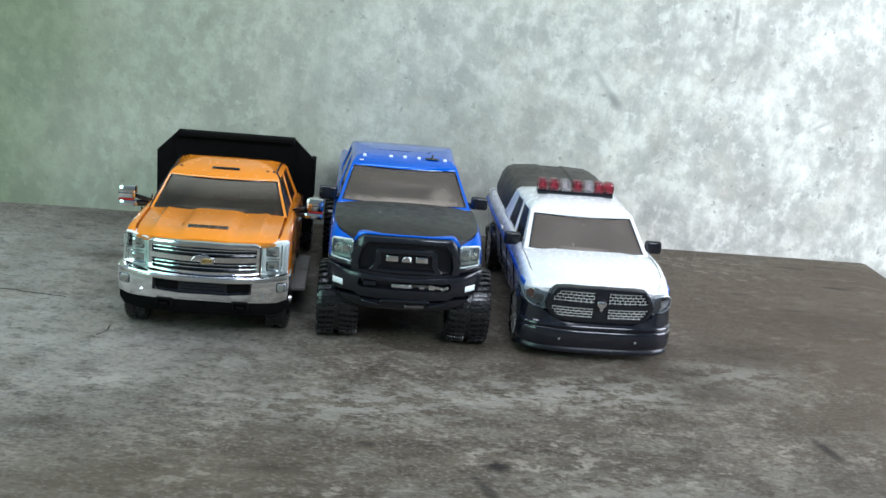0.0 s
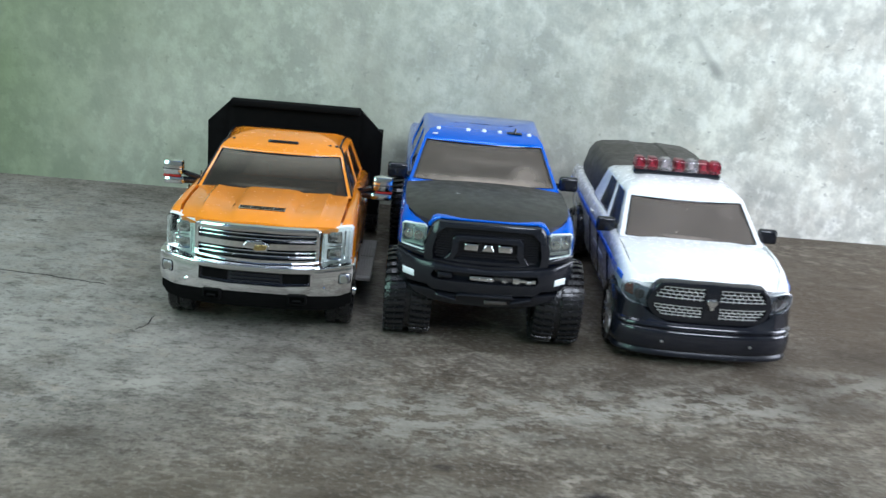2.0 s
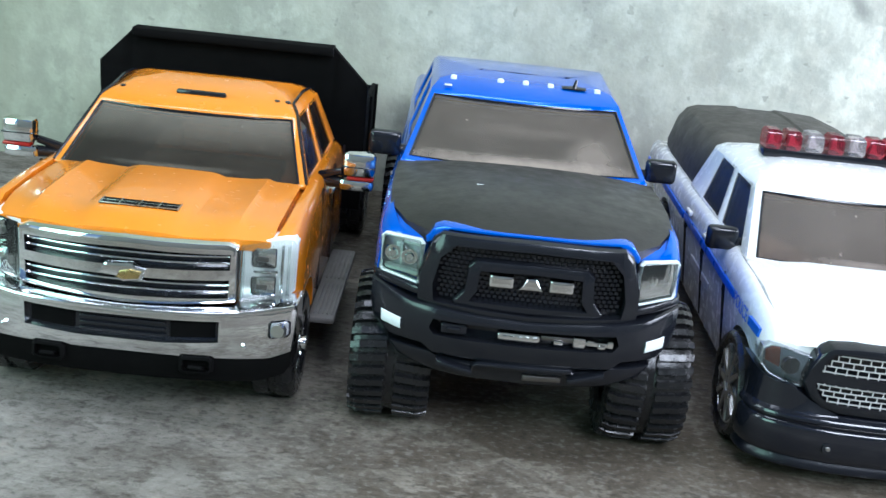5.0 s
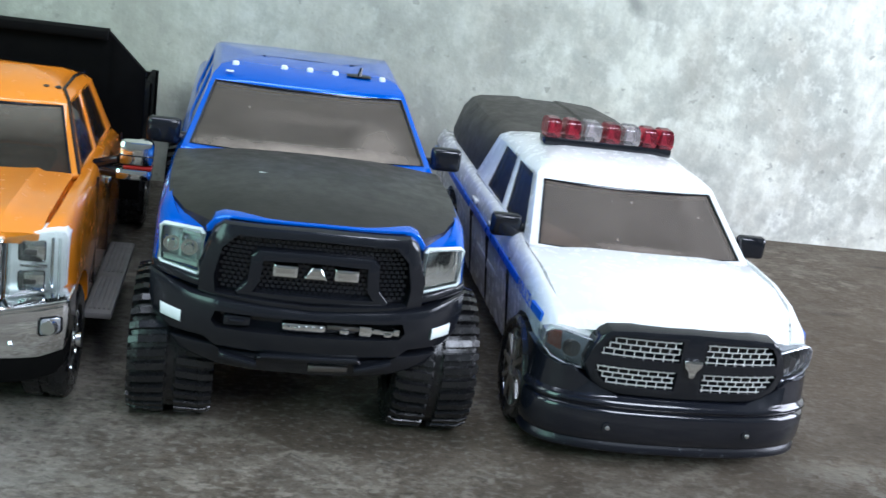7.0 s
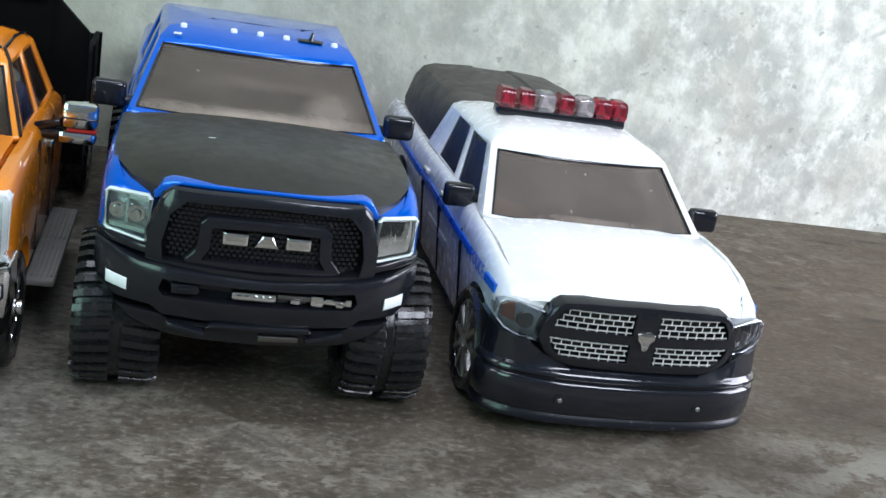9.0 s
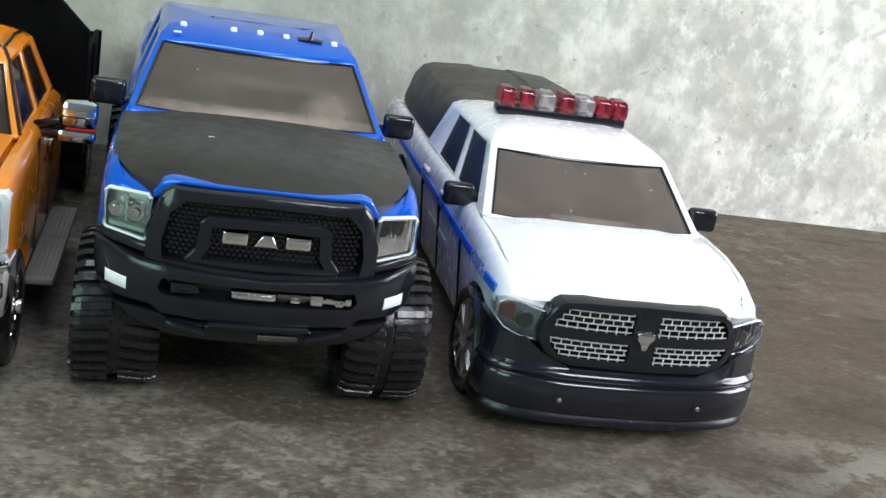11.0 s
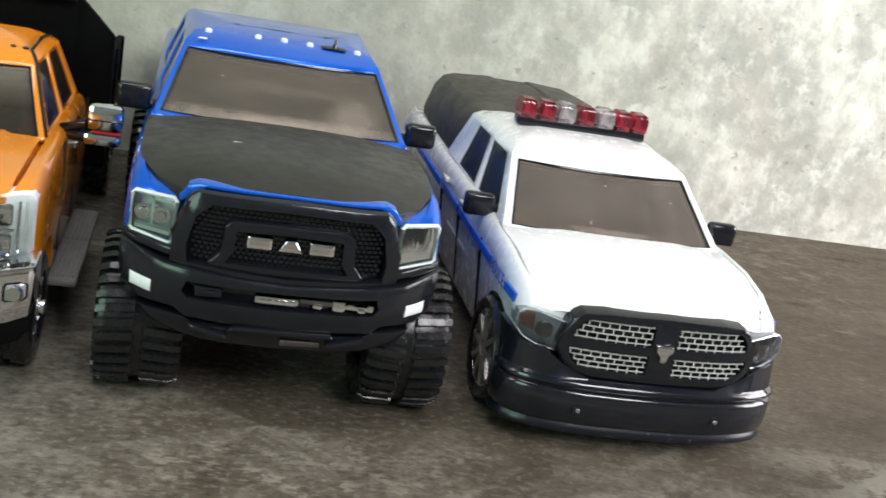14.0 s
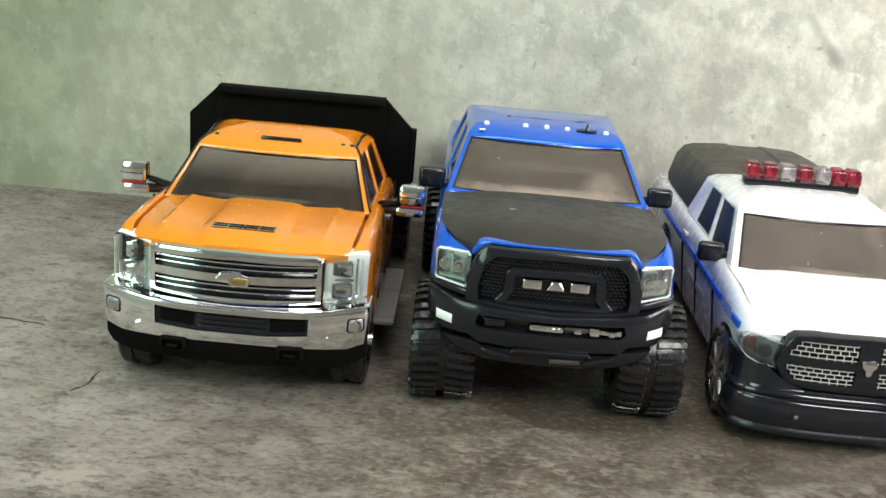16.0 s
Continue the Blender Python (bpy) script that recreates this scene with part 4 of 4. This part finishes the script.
        txt.body, txt.size, txt.extrude, txt.align_x, txt.align_y = "POLICE", 5.6 * MM, 0.05 * MM, "CENTER", "CENTER"
        tmp = new("lettering", txt)
        bpy.context.view_layer.update()
        me = bpy.data.meshes.new_from_object(tmp.evaluated_get(bpy.context.evaluated_depsgraph_get()))
        bpy.data.objects.remove(tmp)
        me.materials.clear()
        me.materials.append(STRIPE)
        ob = new("lettering", me)
        ob.parent = t
        ob.matrix_local = Matrix.Translation((s * 42.78 * MM, 37 * MM, 40.0 * MM)) @ (pose(0, 0, 0, 90, 0, -90) if s < 0 else pose(0, 0, 0, 90, 0, 90)) @ Matrix.Diagonal((0.92, 1.05, 1, 1))
        tagged(ob, "blue printed lettering")
        part("door_print", boxes(sorted((s * 39.6, s * 41.0)) + [86, 118, 27.0, 29.5], r=0.03), GREYPRINT, t, "dark grey printed bar")
        for y in (62, 98, 130):
            part("door_seam", boxes(sorted((s * 41.0, s * 42.6)) + [y, y + 0.4, 36, 42.5]), BLACK, t)
            part("door_seam", hull(bmesh.new(), [[(s * 39.0, y + d, 14), (s * 39.5, y + d, 14), (s * 42.45, y + d, 36), (s * 41.5, y + d, 36)] for d in (0, 0.4)]), BLACK, t)
        for y in (89, 121):
            part("door_handle", boxes(sorted((s * 42.0, s * 43.4)) + [y, y + 7, 43, 44.6], r=0.4), WHITE, t)
        seam = [(31.0, 12.2, 39.8), (33.0, 14.0, 40.9), (35.1, 16.0, 42.0), (36.0, 18.6, 43.3)]
        part("hood_seam", rope(bmesh.new(), [(s * a, y, z) for a, y, z in seam], 0.28), BLACK, t, "dark shut line of the hood")
    # light bar
    lb = part("light_bar", boxes((-24.4, 23.8, 108.6, 116.4, 70.7, 73.9), r=0.8), BLACK, t, "black base of the roof light bar")
    xs = [-21.6, -14.4, -7.0, 0.6, 7.8, 14.6, 21.0]
    for x, clear in zip(xs, (0, 0, 1, 0, 1, 0, 0)):
        bm = bmesh.new()
        w = 3.0 if clear else 2.65
        tier = lambda k, d, z: [(x - w * k, 112.4 - d, z), (x + w * k, 112.4 - d, z), (x + w * k, 112.4 + d, z), (x - w * k, 112.4 + d, z)]
        hull(bm, [tier(0.86, 3.8, 73.9), tier(1.0, 4.3, 75.0), tier(0.98, 4.2, 78.8), tier(0.86, 3.6, 80.0), tier(0.7, 3.0, 80.5)])
        lamp = part("lamp", bm, CLEARLENS if clear else REDLENS, lb, "frosted clear lamp" if clear else "translucent red lamp")
        part("reflector", hull(bmesh.new(), [[(x - w * 0.5, 110.5, 75.0), (x + w * 0.5, 110.5, 75.0), (x + w * 0.5, 114.5, 75.0), (x - w * 0.5, 114.5, 75.0)], [(x - w * 0.15, 112, 79.6), (x + w * 0.15, 112, 79.6), (x + w * 0.15, 113, 79.6), (x - w * 0.15, 113, 79.6)]]), DARKMETAL, lamp)
    # bed and its cap
    cap_w = [(0, 47.5), (38.0, 47.5), (38.2, 51), (35.0, 62), (31.6, 66.4), (27, 68.0), (9, 69.2), (8, 68.5), (0, 68.5)]
    ring = lambda y, k: [(x * k, y, 47.5 + (z - 47.5) * k) for x, z in cap_w + [(-x, z) for x, z in reversed(cap_w[1:-1])]]
    part("bed_cap", hull(bmesh.new(), [ring(147.5, 0.94), ring(151, 0.98), ring(200, 0.98), ring(220, 0.94), ring(224, 0.86)]), CAPGREY, t, "dusty matt black cap over the bed")
    part("chassis", boxes((-30, 30, 10, 222, 8, 16), r=2), BLACK, t, "black chassis")
    for y in (34.5, 178):
        for s in (-1, 1):
            wheel(t, s * 38.2, y, 16.2, 11.0, 12.6, 10, SILVER, side=s)
    part("tailgate", boxes((-36, 36, 228, 230.2, 18, 45), r=0.8), WHITE, t)
    part("rear_bumper", boxes((-40, 40, 227, 233, 10, 17), r=1.5), NAVY, t)
    return t


# ---- orange dump truck ----
def orange_truck(m):
    t = thing("toy_dump_truck", m, "orange die-cast toy dump truck with chrome front and black tipper bed", "toy truck", "toy trucks in a row")
    face = bend(45, 12.5, 2.3, -1)
    front = bend(45, 7.5, 3.2, -1)
    body = part("body", hull(bmesh.new(), body_rings([
        (2.5, 11, 43.4, 36, 54.2, 37, 53, 54.2), (7, 9, 44.4, 26, 56.0, 38.2, 54, 56), (16, 5, 45.0, 20, 57.2, 39.0, 53, 55), (40, 0.5, 45.0, 18, 57.6, 39.2, 53.5, 55), (56, 0, 44.8, 18, 57.4, 39.4, 53.5, 55),
        (66, 0, 44.4, 18, 57.2, 39.0, 56.5, 56.5), (122, 0, 44.4, 18, 57.0, 39.0, 56.5, 56.5), (126, 0, 43.4, 19, 56, 38.5, 55.5, 55.5)], 2.4)), ORANGE, t, "glossy orange painted cab body")
    arch = lambda y, r, s: lathe(bmesh.new(), [(r, s * 28), (r, s * 60)], (0, y, 17), 32)
    cut(body, *[arch(31, 19.5, s) for s in (-1, 1)])
    ridge = [1.0, 0.93, 0.80, 0.74, 0.62, 0.40, 0.34, 0.28, 0.14, 0.0]
    part("hood", panel(bmesh.new(), [
        (1.8, 7, 37.2, 54.2, 55.0, 55.3, 55.7, 55.6, 55.6, 55.9, 56.2, 56.4, 56.4), (6, 6.5, 37.6, 55.6, 56.4, 56.9, 58.0, 57.4, 57.1, 58.0, 58.5, 58.6, 58.6),
        (14, 5, 37.8, 56.8, 57.4, 57.7, 59.2, 58.4, 57.9, 59.2, 59.8, 59.9, 59.9), (20, 3, 38.0, 57.2, 57.6, 57.9, 59.4, 58.5, 58.0, 59.4, 60.0, 60.1, 60.1),
        (40, 1, 38.1, 57.4, 57.9, 58.1, 59.5, 58.7, 58.2, 59.4, 59.8, 59.9, 59.9), (55, 3, 38.1, 57.0, 57.7, 57.9, 58.8, 58.4, 58.2, 59.0, 59.4, 59.5, 59.5)], 3.0, 2.5, ridge), ORANGE, t, "glossy orange hood with raised ridges")
    sc = part("hood_scoop", boxes((-10.8, 10.8, 12.2, 17.0, 58.6, 60.1), r=0.3), BEDBLACK, t, "black hood vent slot")
    part("vent_trim", boxes((-11.0, 11.0, 12.0, 12.25, 59.85, 60.15), (-10.8, 10.8, 14.4, 14.6, 59.6, 60.2), *[(x - 0.13, x + 0.13, 11.9, 17.0, 59.6, 60.25) for x in (-10.8, -5.4, 0, 5.4, 10.8)], r=0.08), SILVER, sc)
    # grille
    outline = both([(0, 36.8), (29.2, 38.0), (29.6, 53.8), (27, 55.0), (0, 55.6)])
    g = part("grille_surround", plates([outline], lambda x, z: face(x) - 1.0, 5, 1.0), CHROME, t, "bright chrome grille frame")
    holes = [both([(0, 47.4), (27.6, 47.6), (27.8, 52.0), (0, 52.7)]), both([(0, 39.2), (27.4, 39.6), (27.6, 44.8), (0, 44.6)])]
    cut(g, *[plates([h], lambda x, z: face(x) - 12, 14.8, 0.05) for h in holes])
    for h in holes:
        part("grille_recess", plates([h], lambda x, z: face(x) + 1.8, 0.8, 0.1), BLACK, g)
        z0, z1 = min(p[1] for p in h), max(p[1] for p in h)
        for k in (0.36, 0.72):
            z = lerp(z0, z1, k)
            part("grille_bar", plates([[(-27.4, z - 0.30), (27.4, z - 0.30), (27.4, z + 0.30), (-27.4, z + 0.30)]], lambda x, z_: face(x) - 0.2, 1.6, 0.3), CHROME, g)
    em = part("emblem", plates([[(-6.6, 45.2), (-4.4, 48.4), (2.6, 48.9), (3.4, 47.8), (6.4, 47.4), (5.4, 44.2), (0.4, 43.4), (-1.6, 44.8)]], lambda x, z: -3.4, 3, 0.5, 1.0), CHROME, g, "chrome badge rim")
    part("badge_face", plates([[(-1.2, 44.9), (0.6, 44.2), (4.6, 44.8), (5.4, 46.8), (2.4, 47.3), (-0.4, 46.6)]], lambda x, z: -4.0, 1, 0.3, 1.0), GOLD, em, "dull gold badge face")
    for s in (1, -1):
        lens = [(29.8, 37.6), (42.8, 38.6), (44.0, 39.6), (44.2, 53.6), (43.2, 55.0), (41, 55.4), (30.2, 54.4)]
        lens = lens if s > 0 else flip(lens)
        h = part("headlight", plates([lens], lambda x, z: face(x) + 2.2, 7.0, 0.4), HOUSING, t, "bright foil headlight housing")
        part("headlight_lens", plates([lens], lambda x, z: face(x) - 0.6, 1.0, 0.7), LENS, h, "clear lens")
        for z in (42.0, 50.2):
            bowl = part("lamp_bowl", boxes((*sorted((s * 31.6, s * 39.2)), face(36) + 0.6, face(36) + 4.0, z - 3.0, z + 3.0), r=0.9), CHROME, h)
            part("lamp_slit", boxes((*sorted((s * 34.0, s * 37.2)), face(36) + 0.3, face(36) + 1.6, z - 0.9, z + 0.7), r=0.3), DARKMETAL, bowl)
        for x in (30.9, 42.4):
            part("lens_rib", tube(bmesh.new(), (s * x, face(x) - 0.5, 39.4), (s * x, face(x) - 0.5, 53.6), 0.35, 0.35, 8), LENS, h, "clear moulded rib")
        part("lamp_divider", boxes((*sorted((s * 40.2, s * 41.0)), face(41) + 0.4, face(41) + 4, 39.6, 53.6), (*sorted((s * 31.0, s * 39.6)), face(36) + 0.9, face(36) + 3.6, 45.7, 46.5), r=0.3), CHROME, h)
    # bumper
    b = part("bumper", plates([both([(0, 22.6), (40, 22.4), (44.8, 24), (46.0, 27.5), (46.0, 38.6), (43, 38.8), (29.4, 37.0), (0, 36.0)])], lambda x, z: front(x) - 2.6 + 0.009 * (35 - z) ** 2, 12, 1.4), CHROME, t, "bright chrome front bumper")
    part("bumper_step", plates([both([(0, 34.9), (25, 35.3), (40, 36.8), (45.4, 37.4), (45.6, 39.0), (40, 38.6), (28, 37.2), (0, 36.6)])], lambda x, z: front(x) - 3.3, 9, 0.8), CHROME, b)
    openings = [[(-26.4, 28.0), (-12.0, 26.9), (12.0, 26.9), (26.0, 28.0), (26.2, 34.3), (12.0, 33.9), (-12.0, 33.9), (-26.4, 34.6)]]
    cut(b, *[plates([o], lambda x, z: front(x) - 12, 13.0, 0.05) for o in openings])
    for o in openings:
        part("bumper_recess", plates([o], lambda x, z: front(x) - 0.2, 1, 0.1), BLACK, b)
    for s in (1, -1):
        blank = [(13.0, 28.2), (25.0, 28.9), (25.0, 33.6), (13.0, 33.2)]
        part("intake_blank", plates([blank if s > 0 else flip(blank)], lambda x, z: front(x) - 0.9, 1.4, 0.3), BEDBLACK, b)
    for z in (28.4, 30.2, 32.0):
        part("intake_bar", plates([[(-11.6, z - 0.4), (11.6, z - 0.4), (11.6, z + 0.4), (-11.6, z + 0.4)]], lambda x, z_: front(x) - 1.0, 1.2, 0.2), GLOSSBLACK, b)
    for s in (1, -1):
        fog = [(40.0, 29.6), (43.6, 29.8), (44.4, 30.6), (44.4, 33.6), (43.6, 34.4), (40.0, 34.2), (39.4, 33.4), (39.4, 30.4)]
        rimmed = [(39.6, 29.2), (43.9, 29.4), (44.8, 30.3), (44.8, 33.9), (43.9, 34.8), (39.6, 34.6), (38.9, 33.7), (38.9, 30.0)]
        fb = part("fog_bezel", plates([rimmed if s > 0 else flip(rimmed)], lambda x, z: front(x) - 2.75, 2, 0.4), GLOSSBLACK, b)
        part("fog_lamp", plates([fog if s > 0 else flip(fog)], lambda x, z: front(x) - 3.05, 2, 0.6), LAMPGREY, fb, "grey foil fog lamp")
        part("fog_lens", tube(bmesh.new(), (s * 41.6, front(41.6) - 2.6, 31.8), (s * 41.5, front(41.6) - 4.0, 31.9), 2.3, 1.8, 18), SILVER, fb, "round bright lens")
        part("bolt", tube(bmesh.new(), (s * 32.9, front(32.9) - 1.0, 26.6), (s * 32.9, front(32.9) - 3.2, 26.6), 0.9, 0.6, 10), CHROME, b)
        pocket = [(15.6, 19.0), (16.6, 18.0), (23.6, 18.0), (24.8, 19.0), (24.8, 22.4), (23.8, 23.4), (16.6, 23.4), (15.6, 22.4)]
        hollow = [(16.6, 19.6), (17.2, 19.0), (23.0, 19.0), (23.8, 19.6), (23.8, 21.8), (23.2, 22.4), (17.2, 22.4), (16.6, 21.8)]
        hk = part("tow_hook", plates([pocket if s > 0 else flip(pocket)], lambda x, z: front(x) - 2.0, 8, 0.8), BEDBLACK, b, "black tow hook pocket")
        cut(hk, plates([hollow if s > 0 else flip(hollow)], lambda x, z: front(x) - 12, 12.0, 0.05))
        part("hook_loop", rope(bmesh.new(), [(s * 18.4, front(18) - 0.2, 19.4), (s * 18.6, front(18) - 2.2, 20.4), (s * 21.8, front(18) - 2.2, 20.4), (s * 22.0, front(18) - 0.2, 19.4)], 0.6, n=8), BEDBLACK, hk)
    part("valance", plates([both([(0, 14.6), (36, 15.0), (42.8, 16.6), (45.0, 19.6), (45.2, 25.0), (0, 23.4)])], lambda x, z: front(x) - 0.6 + 0.16 * (23 - z), 11, 1.2), BEDBLACK, t, "matt black front valance")
    # cab
    cab(t, ORANGE, (56.6, 54, 126, 39.6, 40.6), (73.8, 77.0, 122, 32.2, 33.6), [(2.0, 4, 3, 2.2), (4.4, 14, 9, 8.0), (5.6, 24, 16, 16.0)], 0.04, 0.94, [(0.10, 0.47), (0.54, 0.90)], "glossy orange cab roof", glazing=TINT_ORANGE, bow=4.5, post=0.05)
    seats(t, 34, 66, 54, dash=6.5)
    for s in (1, -1):
        line = [(39.6, 59.5, 57.2), (35.8, 71.0, 66.0), (32.0, 83.0, 74.6), (30.0, 88.0, 76.4), (30.6, 104, 77.4), (31.6, 120, 76.2)]
        part("pillar_seam", rope(bmesh.new(), [(s * x, y, z) for x, y, z in line], 0.55), BLACK, t, "dark seam along the pillar")
    part("roof_vent", boxes((-8.2, 8.2, 84.4, 86.6, 76.0, 78.0), r=0.8), BLACK, t, "black roof lamp slot")
    for x in (-26.5, 24.6, 28.2):
        part("roof_socket", tube(bmesh.new(), (x, 88, 75.2), (x, 87.8, 76.9), 1.1, 0.9, 10), BLACK, t)
    for s in (1, -1):
        a, b2 = (s * 49.6, s * 59.8)
        mir = part("side_mirror", boxes((*sorted((a, b2)), 69, 75, 58.4, 66.4), r=1.6), CHROME, t, "chrome tow mirror")
        part("mirror_gap", boxes((*sorted((s * 49.5, s * 59.9)), 68.8, 74, 61.6, 62.0), r=0.1), BLACK, mir)
        part("lower_mirror", boxes((*sorted((s * 48.6, s * 59.6)), 69.4, 74.6, 53.6, 57.6), r=1.5), CHROME, mir, "lower chrome mirror housing")
        part("mirror_band", boxes((*sorted((s * 51.0, s * 59.7)), 69.2, 74.4, 57.5, 58.5), r=0.3), REDBAND, mir, "red marker strip")
        arm = tube(bmesh.new(), (s * 50.0, 72.2, 55.6), (s * 42.2, 75.6, 54.8), 2.0, 1.5, 12)
        tube(arm, (s * 49.4, 72.5, 59.6), (s * 42.0, 75.8, 56.4), 1.3, 1.6, 12)
        part("mirror_arm", arm, BLACK, mir, "black mirror arm")
        for y in (62, 94, 122):
            part("door_seam", boxes(sorted((s * 44.3, s * 45.05)) + [y, y + 0.6, 22, 56]), BLACK, t)
        for y in (84, 113):
            part("door_handle", boxes(sorted((s * 44.2, s * 46.0)) + [y, y + 8, 48, 50], r=0.5), CHROME, t)
        bm = boxes((*sorted((s * 43.8, s * 52.4)), 48, 116, 15.8, 18.0), r=0.8)
        board = part("running_board", bm, GREYPLASTIC, t, "grey ribbed running board")
        for i in range(5):
            xx = s * (45.6 + i * 1.4)
            for y0, y1 in ((51, 78), (84, 113)):
                part("rib", boxes((xx - 0.35, xx + 0.35, y0, y1, 17.9, 18.5), r=0.12), GREYPLASTIC, board)
    # tipper bed
    head = [(-50.2, 26), (50.2, 26), (50.2, 74.6), (36.9, 88.2), (-36.9, 88.2), (-50.2, 74.6)]
    bed = part("bed_headboard", plates([head], lambda x, z: 141 - 0.14 * max(0, z - 60), 3.4, 0.6, 4.0), BEDBLACK, t, "black chamfered bed headboard")
    part("cab_guard", plates([[(-36.9, 85.4), (36.9, 85.4), (36.9, 88.6), (-36.9, 88.6)]], lambda x, z: 133.5, 8, 0.6, 4.0), BEDBLACK, bed)
    for s in (1, -1):
        side = part("bed_side", boxes(sorted((s * 44.0, s * 46.2)) + [144, 243, 28, 57], r=0.5), BEDBLACK, t)
        for y in (178, 210, 238):
            part("stake", boxes(sorted((s * 46.0, s * 47.2)) + [y, y + 4, 28, 57], r=0.4), BEDBLACK, side)
    part("bed_floor", boxes((-46, 46, 142, 243, 26, 30), (-46, 46, 240, 243, 28, 56), r=0.5), BEDBLACK, t)
    part("chassis", boxes((-18, 18, 8, 238, 14, 27), r=2), BLACK, t, "black chassis")
    for s in (-1, 1):
        wheel(t, s * 38.4, 31, 16.4, 13, 9.5, 8, CHROME, tread=0, side=s, hub=2.4)
        wheel(t, s * 43.5, 196, 16.4, 11, 9.5, 8, CHROME, side=s, hub=-2.0)
        wheel(t, s * 31.5, 196, 16.4, 11, 9.5, 8, CHROME, side=s, hub=-2.0)
    return t


blue_pickup(pose(0, 0, 0))
white_pickup(pose(0.1098, -0.0034, 0, 0, 0, 0.19))
orange_truck(pose(-0.1078, -0.0026, 0, 0, 0, -0.40))
